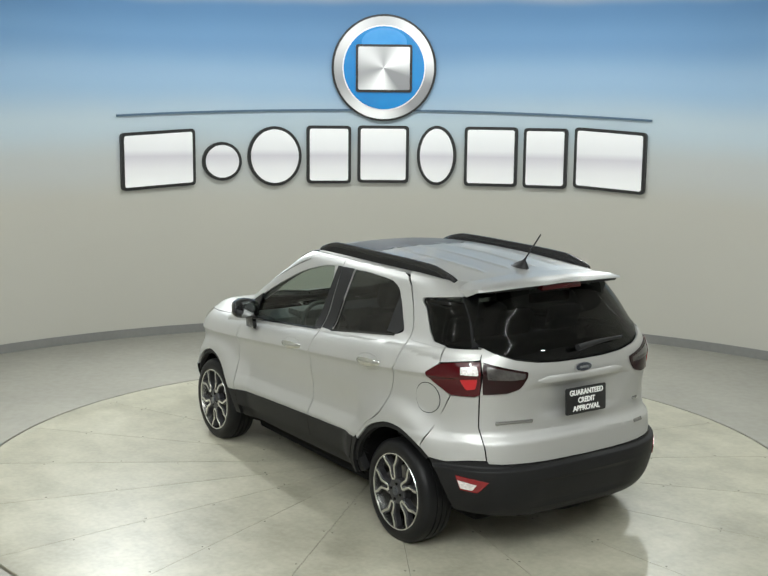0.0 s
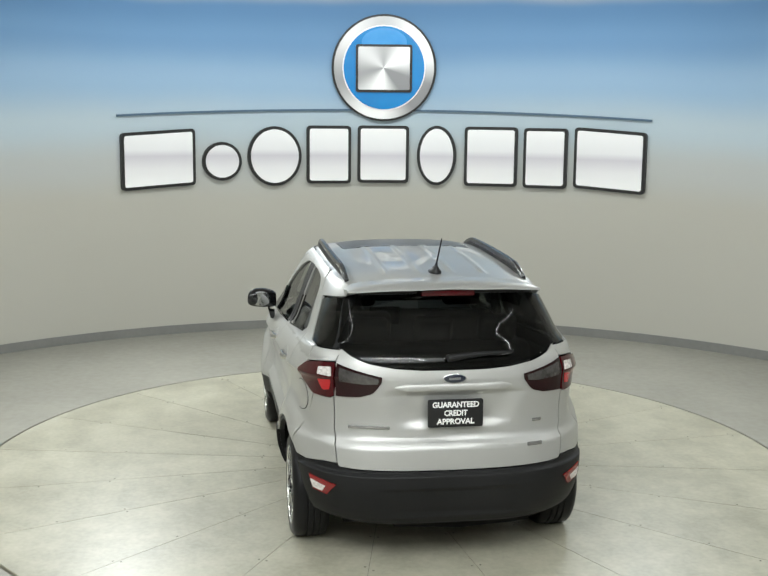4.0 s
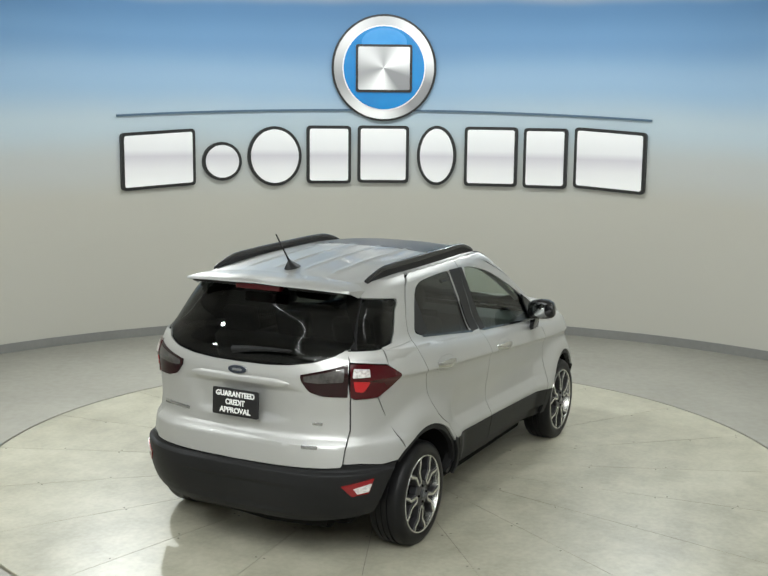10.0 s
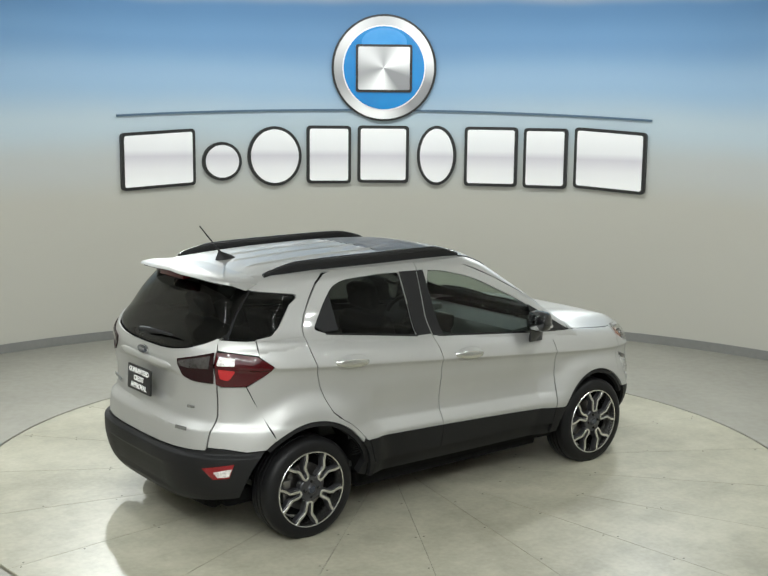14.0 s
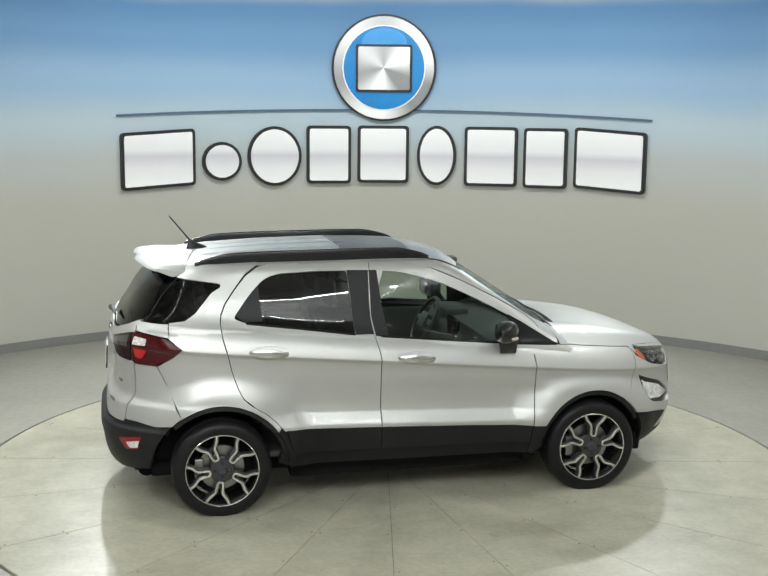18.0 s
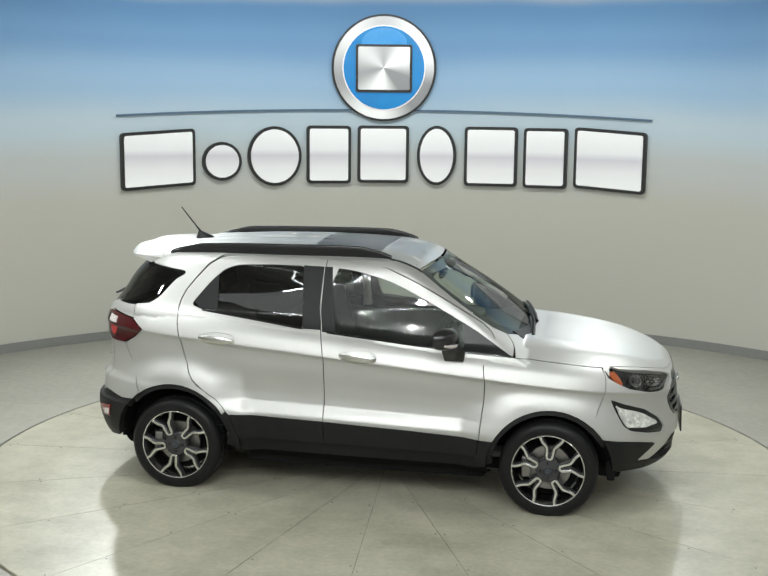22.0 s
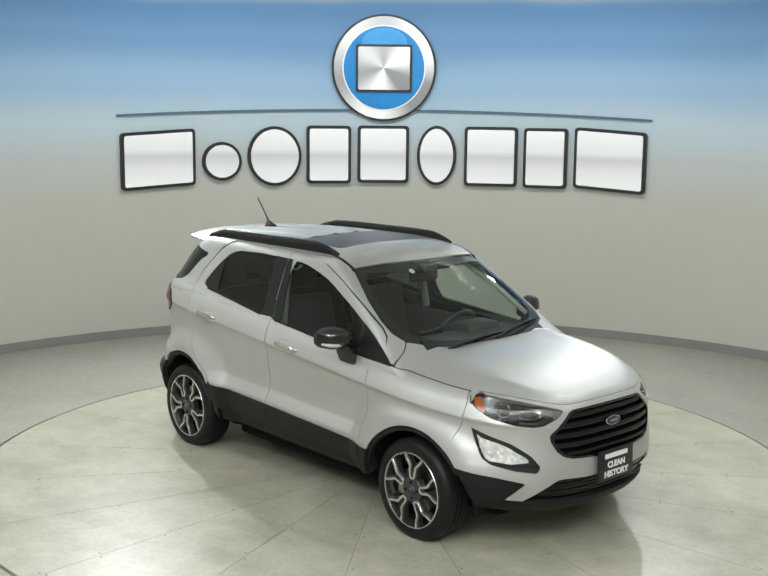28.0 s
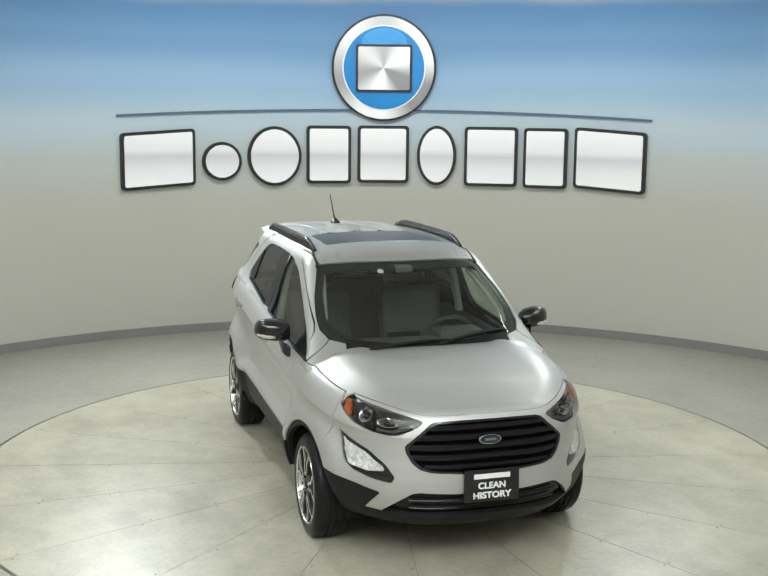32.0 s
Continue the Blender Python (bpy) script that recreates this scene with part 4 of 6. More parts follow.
FOG = rounded([fs(1.637, 0.768), ff(0.72, 0.735), ff(0.64, 0.690), ff(0.565, 0.622), ff(0.525, 0.555), ff(0.545, 0.520), ff(0.64, 0.532), ff(0.72, 0.560), fs(1.72, 0.60)], [0.3, 0.5, 0.9, 0.9, 0.9, 0.9, 0.9, 0.9, 0.9])
LOWER_GRILLE = mirrored([(0.0, 0.460), ff(0.2, 0.460), ff(0.40, 0.472), ff(0.43, 0.465), ff(0.497, 0.42), ff(0.568, 0.342), ff(0.45, 0.318), ff(0.2, 0.325), (0.0, 0.325)])
ARCH_NOSE = [fs(*p) for p in arc(AXLE, HUBZ, ARCH_F + 0.002, 50, 33, 5)]
FBUMPER = mirrored([(0.0, 0.904), ff(0.16, 0.904), ff(0.30, 0.901), ff(0.345, 0.902), ff(0.40, 0.910), ff(0.47, 0.926), ff(0.57, 0.948), ff(0.67, 0.964), fs(1.625, 0.972)] + [fs(*p) for p in wing_cut(0.952, 0.718, 14, 0.002)] + ARCH_NOSE
                   + [ff(0.76, 0.500), ff(0.600, 0.462), ff(0.655, 0.345), ff(0.575, 0.340), ff(0.505, 0.42), ff(0.440, 0.470), ff(0.40, 0.478), ff(0.2, 0.466), (0.0, 0.466)])
FCLAD = [fs(*p) for p in arc(AXLE, HUBZ, ARCH_F + 0.002, 32, -4, 7)] + [ff(0.72, 0.270), ff(0.668, 0.280), ff(0.651, 0.340), ff(0.595, 0.457), ff(0.76, 0.495)]
LIP = mirrored([(0.0, 0.328), ff(0.2, 0.328), ff(0.45, 0.320), ff(0.570, 0.335), ff(0.650, 0.336), ff(0.665, 0.277), ff(0.5, 0.255), ff(0.2, 0.245), (0.0, 0.245)])
TAIL_OUT = rounded([rs(-1.500, 1.090), rs(-1.585, 1.150), rs(-1.70, 1.172), rr(0.652, 1.180), rr(0.660, 0.998), rs(-1.77, 0.984), rs(-1.655, 0.982), rs(-1.55, 1.042)], [0.8, 0.6, 0.4, 0.2, 0.2, 0.4, 0.8, 0.6])
TAIL_IN = rounded([rr(0.643, 1.180), rr(0.52, 1.145), rr(0.405, 1.118), rr(0.41, 1.085), rr(0.455, 1.025), rr(0.53, 1.004), rr(0.650, 0.998)], [0.2, 0.4, 0.8, 0.6, 0.9, 0.4, 0.2])
GATE = mirrored([(0.0, 1.150), rr(0.18, 1.152), rr(0.33, 1.163), rr(0.47, 1.187), rr(0.57, 1.222), rr(0.612, 1.252), rr(0.646, 1.195), rr(0.654, 1.10), rr(0.660, 1.0), rr(0.657, 0.80), rr(0.655, 0.70), rr(0.652, 0.66), rr(0.648, 0.618), rr(0.640, 0.604), rr(0.57, 0.600), rr(0.3, 0.594), (0.0, 0.590)])
REAR_GLASS = mirrored([(0.0, 1.156), rr(0.18, 1.158), rr(0.33, 1.169), rr(0.47, 1.193), rr(0.57, 1.228), rr(0.615, 1.258), rr(0.628, 1.285), rr(0.60, 1.40), rr(0.565, 1.525), rr(0.3, 1.555), (0.0, 1.560)])
DPILLAR = [rr(0.622, 1.262), rr(0.634, 1.287), rr(0.606, 1.40), rr(0.571, 1.523), rs(-1.545, 1.530), rs(-1.58, 1.50), rs(-1.70, 1.26), rs(-1.715, 1.250), rr(0.665, 1.250)]
SHOULDER = [rr(0.652, 1.192), rr(0.640, 1.215), rr(0.618, 1.252), rr(0.63, 1.258), rs(-1.76, 1.246), rs(-1.63, 1.240), rs(-1.575, 1.240), rs(-1.575, 1.160), rs(-1.70, 1.180)]
ARCH_TAIL = [rs(*p) for p in arc(-AXLE, HUBZ, ARCH_R + 0.002, 128, 136, 2)]
RCORNER = [rr(0.666, 0.990), rr(0.663, 0.80), rr(0.661, 0.70), rr(0.658, 0.66), rr(0.655, 0.622), rs(-1.78, 0.618), rs(-1.67, 0.598)] + ARCH_TAIL[::-1] + [rs(-1.515, 0.665), rs(-1.552, 0.75), rs(-1.606, 0.88), rs(-1.652, 0.976), rs(-1.77, 0.977)]
ARCH_BUMP = [rs(*p) for p in arc(-AXLE, HUBZ, ARCH_R + 0.002, 137, 176, 7)]
RBUMPER = mirrored([(0.0, 0.584), rr(0.3, 0.586), rr(0.57, 0.594), rr(0.638, 0.598), rr(0.655, 0.615), rs(-1.78, 0.611), rs(-1.67, 0.592)] + ARCH_BUMP + [rs(-1.75, 0.325), rr(0.66, 0.318), rr(0.5, 0.300), rr(0.3, 0.29), (0.0, 0.29)])
REFL = [rs(-1.735, 0.538), rr(0.640, 0.508), rr(0.682, 0.446), rs(-1.755, 0.458)]


def shoulder_band(side_pts, top_pts):
    """Outline for the shoulder view between points of the flank (x, z) and of the top (x, y)."""
    a = [shoulder_pt(on_flank(x, z)) for x, z in side_pts]
    b = [shoulder_pt(BODY.hit(Vector((x, y, 4)), Vector((0, 0, -1)))[0]) for x, y in top_pts]
    return a + b


CANT = shoulder_band([(1.012, 1.030), (0.886, 1.062), (0.890, 1.128), (0.866, 1.169), (0.803, 1.2195), (0.603, 1.3345), (0.363, 1.4565), (0.163, 1.5395), (-0.05, 1.5895), (-0.26, 1.5945), (-0.60, 1.602), (-0.95, 1.594)],
                     [(-0.95, 0.588), (-0.30, 0.588), (0.20, 0.577), (0.355, 0.562), (0.372, 0.578), (0.60, 0.651), (0.76, 0.681), (0.87, 0.681), (0.955, 0.645), (0.975, 0.665), (1.0, 0.705), (1.012, 0.74)])
HOOD_EDGE = [(p.x, p.y) for p in (on_flank(x, z) for x, z in hood_cut(1.03, 1.575, 20, 0.0015))]
NOSE_Y, NOSE_Z = [0.0, 0.16, 0.30, 0.345, 0.40, 0.47, 0.57, 0.665], [0.9055, 0.9055, 0.903, 0.904, 0.912, 0.928, 0.950, 0.966]
HOOD_NOSE = [(p.x, p.y) for p in (BODY.hit(Vector((4, y, float(np.interp(y, NOSE_Y, NOSE_Z)))), Vector((-1, 0, 0)))[0] for y in [0.665 * (1 - k / 36) for k in range(37)])]


def mirrored_y(points):
    return list(points) + [(u, -v) for u, v in reversed(points) if abs(v) > 1e-6]


SCREEN_OUT = mirrored_y([(1.140, 0.0), (1.13, 0.25), (1.095, 0.43), (1.04, 0.56), (0.955, 0.640), (0.868, 0.676), (0.76, 0.676), (0.60, 0.646), (0.372, 0.573), (0.40, 0.45), (0.425, 0.2), (0.43, 0.0)])
SCREEN_IN = mirrored_y([(1.065, 0.0), (1.055, 0.25), (1.015, 0.42), (0.95, 0.54), (0.89, 0.60), (0.80, 0.625), (0.61, 0.600), (0.45, 0.548), (0.435, 0.52), (0.465, 0.40), (0.49, 0.2), (0.495, 0.0)])
HOOD = mirrored_y([(1.112, 0.0), (1.10, 0.25), (1.065, 0.43), (1.015, 0.555), (0.962, 0.641), (0.981, 0.662), (1.006, 0.702), (1.018, 0.742)] + HOOD_EDGE + [(1.622, 0.735)] + [(x, max(0.0, y)) for x, y in HOOD_NOSE])
ROOF = mirrored_y([(0.415, 0.0), (0.41, 0.2), (0.385, 0.45), (0.36, 0.555), (0.20, 0.572), (-0.30, 0.583), (-0.90, 0.583), (-1.35, 0.575), (-1.47, 0.56), (-1.48, 0.3), (-1.48, 0.0)])
SUNROOF = rounded([(0.075, -0.44), (0.085, 0.0), (0.075, 0.44), (-0.40, 0.44), (-0.41, 0.0), (-0.40, -0.44)], [0.05, 0, 0.05, 0.05, 0, 0.05])


def shelf(u, v):
    """How far the rear bumper stands out under the tailgate."""
    return (0.004 + 0.030 * smooth_step((0.582 - v) / 0.018)) * smooth_step((58 - abs(u)) / 16)


def build_car():
    body, low, up = BODY, BODY_LOW, BODY_UP
    root = new("car")
    tagged(root, "silver compact car with black cladding and alloy wheels on the turntable", "car")

    # dark skin behind the panels
    def drop_low(c):
        if c.x < 1.0 and c.z > 1.0 and abs(c.y) < 0.76:
            return True
        if c.x > 1.72 and c.z > 0.85 and abs(c.y) < 0.5:
            return True
        for hx, r in ((AXLE, ARCH_F - 0.010), (-AXLE, ARCH_R - 0.010)):
            if math.hypot(c.x - hx, c.z - HUBZ) < r and abs(c.y) > 0.45:
                return True
        if c.x > 1.3 and inside(HEAD, *fpt(c.x, abs(c.y), c.z)):
            return True
        if c.x > 1.3 and (inside(GRILLE, *fpt(*c)) or inside(LOWER_GRILLE, *fpt(*c)) or inside(FOG, *fpt(c.x, abs(c.y), c.z))):
            return True
        return False

    def drop_up(c):
        if c.z < 1.06 or (abs(c.y) > 0.5 and (inside(W_REAR, c.x, c.z) or inside(W_FRONT, c.x, c.z) or inside(QUARTER, c.x, c.z))):
            return True
        if inside(SCREEN_IN, c.x, c.y) and c.x > 0.45:
            return True
        if c.z > 1.5 and abs(c.y) < 0.53:
            return True
        return c.x < -1.5 and abs(c.y) < 0.615 and 1.16 < c.z < 1.55

    inner_skin("inner_body", low, 0.036, drop_low, root, INNER)
    inner_skin("inner_frame", up, 0.014, drop_up, root, INNER)
    bm = bmesh.new()
    box(bm, -1.70, 1.72, -0.60, 0.60, 0.20, 0.30, 0.03)
    box(bm, -0.80, 0.84, -0.69, 0.69, 0.165, 0.295, 0.03)
    part("underbody", bm, INNER, root)
    for side in (-1, 1):
        for hx, r in ((AXLE, ARCH_F - 0.008), (-AXLE, ARCH_R - 0.008)):
            bm = bmesh.new()
            rows = []
            for a in range(0, 181, 6):
                ca, sa = math.cos(radians(a)), math.sin(radians(a))
                x, z = hx + r * ca, HUBZ + r * sa
                out = min(on_flank(x, z).y, on_flank(x, max(z, 0.30)).y) - 0.016
                rows.append([bm.verts.new((x, side * y, z)) for y in (out, out - 0.06, 0.56)] + [bm.verts.new((hx + 0.05 * ca, side * 0.56, HUBZ + 0.05 * sa))])
            for a, b in zip(rows, rows[1:]):
                for k in range(3):
                    bm.faces.new((a[k], b[k], b[k + 1], a[k + 1]))
            part("wheel_well", bm, INNER, root, smooth=40)

    # flanks
    for side in (-1, 1):
        lay = from_side(side)
        door_r = panel("rear_door", body, lay, DOOR_REAR, PAINT, root, "silver rear door", holes=[W_REAR], step=(0.045, 0.012), shear=0.085)
        door_f = panel("front_door", body, lay, DOOR_FRONT, PAINT, root, "silver front door", holes=[W_FRONT], step=(0.045, 0.012), shear=0.085)
        panel("front_fender", body, lay, FENDER, PAINT, root, step=(0.03, 0.012), shear=0.085)
        panel("rear_quarter_panel", body, lay, QUARTER_LOW, PAINT, root, step=(0.03, 0.012), shear=0.085)
        panel("upper_quarter_panel", body, lay, QUARTER_UP, PAINT, root, step=(0.035, 0.022))
        panel("roof_side_rail", body, from_shoulder(side), CANT, PAINT, root, "silver windscreen pillar and roof side", step=(0.035, 0.02))
        # window glass and its black trims
        pr = panel("window", body, lay, W_REAR, PRIVACY, door_r, "dark tinted glass", offset=-0.012, lip=0.004, step=(0.06, 0.05))
        pf = panel("window", body, lay, W_FRONT, FRONTGLASS, door_f, "lightly tinted glass", offset=-0.012, lip=0.004, step=(0.06, 0.05))
        panel("quarter_window", body, lay, QUARTER, PRIVACY, root, "dark tinted glass", offset=-0.004, lip=0.004, step=(0.05, 0.05))
        panel("b_pillar_trim", body, lay, [(-0.415, 1.538), (-0.272, 1.534), (-0.282, 1.25), (-0.262, 1.135), (-0.385, 1.138)], SATINBLACK, door_r, offset=0.002, lip=0.01)
        panel("b_pillar_trim", body, lay, [(-0.268, 1.534), (-0.215, 1.534), (-0.195, 1.30), (-0.160, 1.115), (-0.250, 1.124), (-0.272, 1.25)], SATINBLACK, door_f, offset=0.002, lip=0.01)
        panel("mirror_triangle", body, lay, [(0.672, 1.225), (0.775, 1.167), (1.003, 1.024), (0.70, 1.042)], PILLARBLACK, door_f, offset=0.006, lip=0.012)
        panel("window_trim", body, lay, [(-1.165, 1.29), (-1.08, 1.395), (-1.00, 1.47), (-0.985, 1.24), (-1.10, 1.242)], SATINBLACK, door_r, offset=-0.004, lip=0.006)
        for nm, host, pts in (("rear", door_r, [(-1.09, 1.232), (-0.70, 1.182), (-0.385, 1.140)]), ("front", door_f, [(-0.215, 1.122), (0.38, 1.068), (0.70, 1.040), (1.0, 1.024)])):
            lowl = [(x, z - 0.007) for x, z in reversed(pts)]
            panel("belt_moulding", body, lay, [(x, z + 0.004) for x, z in pts] + lowl, GLOSSBLACK, host, offset=0.003, lip=0.01)
        # black cladding
        panel("door_cladding", body, lay, SILL_DOOR_R, CLAD, door_r, "black plastic lower door cladding", offset=0.006, lip=0.02)
        panel("door_cladding", body, lay, SILL_DOOR_F, CLAD, door_f, "black plastic lower door cladding", offset=0.006, lip=0.02)
        panel("sill", body, lay, [(-0.86, 0.44), (-0.80, 0.385), (0.80, 0.366), (0.88, 0.42), (0.90, 0.32), (0.80, 0.268), (-0.80, 0.278), (-0.90, 0.32)], CLAD, root, "black plastic sill", offset=-0.022, lip=0.05)
        panel("arch_trim", body, lay, arch_ring(AXLE, HUBZ, ARCH_F - 0.03, ARCH_F - 0.002, 26, 168), CLAD, root, "black plastic wheel arch trim", offset=-0.014, lip=0.03, step=(0.05, 0.05))
        panel("arch_trim", body, lay, arch_ring(-AXLE, HUBZ, ARCH_R - 0.03, ARCH_R - 0.002, 12, 136), CLAD, root, "black plastic wheel arch trim", offset=-0.014, lip=0.03, step=(0.05, 0.05))
        panel("sill_end", body, lay, [(0.815, 0.486)] + arc(AXLE, HUBZ, ARCH_F + 0.001, 153, 180, 5) + [(0.80, 0.30), (0.803, 0.37)], CLAD, root, offset=0.004, lip=0.03)
        panel("sill_end", body, lay, [(-0.889, 0.569), (-0.858, 0.551), (-0.816, 0.43), (-0.795, 0.388), (-0.80, 0.30)] + arc(-AXLE, HUBZ, ARCH_R, 0, 34, 6), CLAD, root, offset=0.004, lip=0.03)
        # door handles
        for host, cx, cz in ((door_r, -0.958, 1.050), (door_f, 0.008, 0.976)):
            loc, n = body.hit(Vector((cx, 3 * side, cz)), Vector((0, -side, 0)))
            cup = rounded([(cx + 0.132 * math.cos(t), cz + 0.050 * math.sin(t)) for t in [2 * math.pi * k / 20 for k in range(20)]], 0)
            panel("handle_cup", body, lay, cup, PAINT, host, offset=0.0015, lip=0.004, step=(0.02, 0.02), lift=lambda u, v, a=cx, b=cz: -0.036 * max(0, 1 - ((u - a) / 0.118) ** 2 - ((v - b) / 0.045) ** 2) ** 0.7)
            secs = []
            for k in range(13):
                t = k / 12
                u = cx - 0.125 + 0.25 * t
                bow = 0.030 * math.sin(math.pi * t) ** 0.45
                h = 0.013 + 0.014 * math.sin(math.pi * t)
                z = cz - (u - cx) * 0.075 + 0.004
                base = loc.y + side * (bow - 0.006) + 0
                secs.append([(u, base + side * 0.009 * math.cos(q), z + h * math.sin(q)) for q in [2 * math.pi * j / 10 for j in range(10)]])
            part("door_handle", loft(secs), ALLOY, host, smooth=50)
        # mirror
        mirror = new("door_mirror")
        mirror.parent = root
        mirror["label"] = "gloss black door mirror with chrome indicator strip"
        secs = []
        for k, (y, sx, sz, cx, cz) in enumerate(((0.825, 0.050, 0.052, 0.60, 1.128), (0.855, 0.075, 0.068, 0.595, 1.136), (0.92, 0.092, 0.076, 0.588, 1.143), (0.98, 0.088, 0.072, 0.575, 1.147), (1.02, 0.068, 0.058, 0.558, 1.146), (1.038, 0.040, 0.036, 0.546, 1.142), (1.043, 0.012, 0.012, 0.542, 1.14))):
            ring = []
            for q in range(20):
                a = 2 * math.pi * q / 20
                ca, sa = math.cos(a), math.sin(a)
                xx = sx * (abs(ca) ** 0.75) * (1 if ca > 0 else -0.55)
                ring.append((cx + xx, side * y, cz + sz * (abs(sa) ** 0.8) * (1 if sa > 0 else -0.95)))
            secs.append(ring)
        part("mirror_housing", loft(secs), GLOSSBLACK, mirror, smooth=50)
        part("mirror_arm", loft([[(0.655 + dx * 1.1, side * 0.835, 1.015 + dz) for dx, dz in ((-0.065, -0.04), (0.04, -0.04), (0.05, 0.03), (-0.05, 0.035))], [(0.645 + dx, side * 0.868, 1.025 + dz) for dx, dz in ((-0.065, -0.035), (0.045, -0.035), (0.055, 0.03), (-0.05, 0.035))], [(0.61 + dx, side * 0.888, 1.095 + dz) for dx, dz in ((-0.05, -0.03), (0.045, -0.03), (0.05, 0.03), (-0.045, 0.03))]]), GLOSSBLACK, mirror, smooth=50)
        bm = bmesh.new()
        bmesh.ops.create_uvsphere(bm, u_segments=20, v_segments=10, radius=1, matrix=Matrix.Translation((0.535, side * 0.945, 1.146)) @ Matrix.Diagonal((0.006, 0.078, 0.058, 1)))
        part("mirror_glass", bm, MIRROR, mirror, "mirror glass", smooth=60)
        part("indicator", tube([(0.660, side * 0.925, 1.112), (0.660, side * 0.96, 1.111), (0.640, side * 1.0, 1.114), (0.598, side * 1.030, 1.120)], [0.012, 0.014, 0.013, 0.008], 8), CLEARLENS, mirror, "clear indicator strip", smooth=50)

    # top
    panel("hood", body, from_top, HOOD, PAINT, root, "silver hood with raised shoulders", step=(0.0293, 0.0371), lip=0.003)
    panel("roof", up, from_top, ROOF, PAINT, root, "silver ribbed roof panel", holes=[SUNROOF], step=(0.06, 0.009))
    panel("sunroof", up, from_top, rounded([(u * 0.985 - 0.002, v * 0.985) for u, v in SUNROOF], 0), SMOKEGLASS, root, "dark glass sunroof", offset=0.0, lip=0.006, step=(0.06, 0.06))
    panel("sunroof_seal", up, from_top, SUNROOF, SATINBLACK, root, holes=[[(-0.165 + (u + 0.165) * 0.965, v * 0.972) for u, v in SUNROOF]], offset=-0.003, lip=0.01)
    panel("windscreen", up, from_top, SCREEN_OUT, SCREEN, root, "clear windscreen", offset=-0.004, lip=0.004, step=(0.05, 0.05))
    panel("windscreen_border", up, from_top, SCREEN_OUT, SATINBLACK, root, "black ceramic border", holes=[SCREEN_IN], offset=-0.008, lip=0.004, step=(0.05, 0.05))
    # cowl and wipers
    cowl = [(1.062, -0.555), (1.10, -0.44), (1.135, -0.25), (1.15, 0.0), (1.135, 0.25), (1.10, 0.44), (1.062, 0.555)]
    back = [(x - 0.075, y * 0.98) for x, y in reversed(cowl)]
    panel("cowl", up, from_top, cowl + back, CLAD, root, "black plastic cowl", offset=0.004, lip=0.02)
    for y0, y1, xa, xb in ((-0.42, 0.12, 1.105, 1.065), (0.04, 0.56, 1.10, 0.985)):
        pts = []
        for k in range(9):
            t = k / 8
            x, y = xa + (xb - xa) * t, y0 + (y1 - y0) * t
            loc, n = up.hit(Vector((x, y, 4)), Vector((0, 0, -1)))
            pts.append(loc + n * (0.016 + 0.012 * math.sin(math.pi * t)))
        part("wiper", tube(pts, [0.012, 0.012, 0.011, 0.010, 0.009, 0.009, 0.008, 0.008, 0.006], 8), CLAD, root, "black windscreen wiper", smooth=50)
        blade = [p + Vector((-0.02, 0, -0.012)) for p in pts[1:]]
        part("wiper_blade", tube(blade, 0.009, 6), SATINBLACK, root, smooth=50)
    # roof rails
    for side in (-1, 1):
        pts, rad = [], []
        for k in range(41):
            t = k / 40
            x = 0.165 - 1.555 * t
            loc, n = up.hit(Vector((x, side * (0.547 - 0.012 * abs(2 * t - 1) ** 2), 4)), Vector((0, 0, -1)))
            rise = 0.044 * min(1, math.sin(math.pi * min(1, max(0, t))) / 0.42) ** 0.8
            pts.append(loc + Vector((0, side * 0.004, rise)))
        bm = bmesh.new()
        rows = []
        for k, p in enumerate(pts):
            t = k / 40
            wdt = 0.013 + 0.003 * math.sin(math.pi * t)
            foot = max(0.0, 1 - min(t, 1 - t) / 0.10)
            dep = 0.012 + 0.020 * foot
            rows.append([bm.verts.new(p + Vector((0, wdt * math.cos(a), 0.5 * dep * math.sin(a) + (0.012 if math.sin(a) > 0 else -0.012) - 0.012 * foot))) for a in [2 * math.pi * q / 12 for q in range(12)]])
        for a, b in zip(rows, rows[1:]):
            for q in range(12):
                bm.faces.new((a[q], a[(q + 1) % 12], b[(q + 1) % 12], b[q]))
        bm.faces.new(rows[0][::-1])
        bm.faces.new(rows[-1])
        part("roof_rail", bm, RAILBLACK, root, "satin black roof rail", smooth=50)
        # filler between rail and roof
        bm = bmesh.new()
        rows = []
        for p in pts:
            base = up.hit(Vector((p.x, p.y, 4)), Vector((0, 0, -1)))[0]
            rows.append([bm.verts.new(base + Vector((0, d, -0.01))) for d in (-0.013, 0.013)] + [bm.verts.new(p + Vector((0, d, -0.004))) for d in (0.013, -0.013)])
        for a, b in zip(rows, rows[1:]):
            for q in range(4):
                bm.faces.new((a[q], a[(q + 1) % 4], b[(q + 1) % 4], b[q]))
        part("rail_base", bm, CLAD, root, smooth=50)
    for side in (-1, 1):
        strip = [(0.16, 0.548), (0.26, 0.560), (0.345, 0.563), (0.385, 0.572), (0.375, 0.588), (0.34, 0.578), (0.26, 0.575), (0.16, 0.566)]
        panel("ditch_moulding", body, from_top, [(x, side * y) for x, y in strip], SATINBLACK, root, offset=0.004, lip=0.01)
    # antenna
    ant = new("antenna")
    ant.parent = root
    loc, n = up.hit(Vector((-1.345, 0, 4)), Vector((0, 0, -1)))
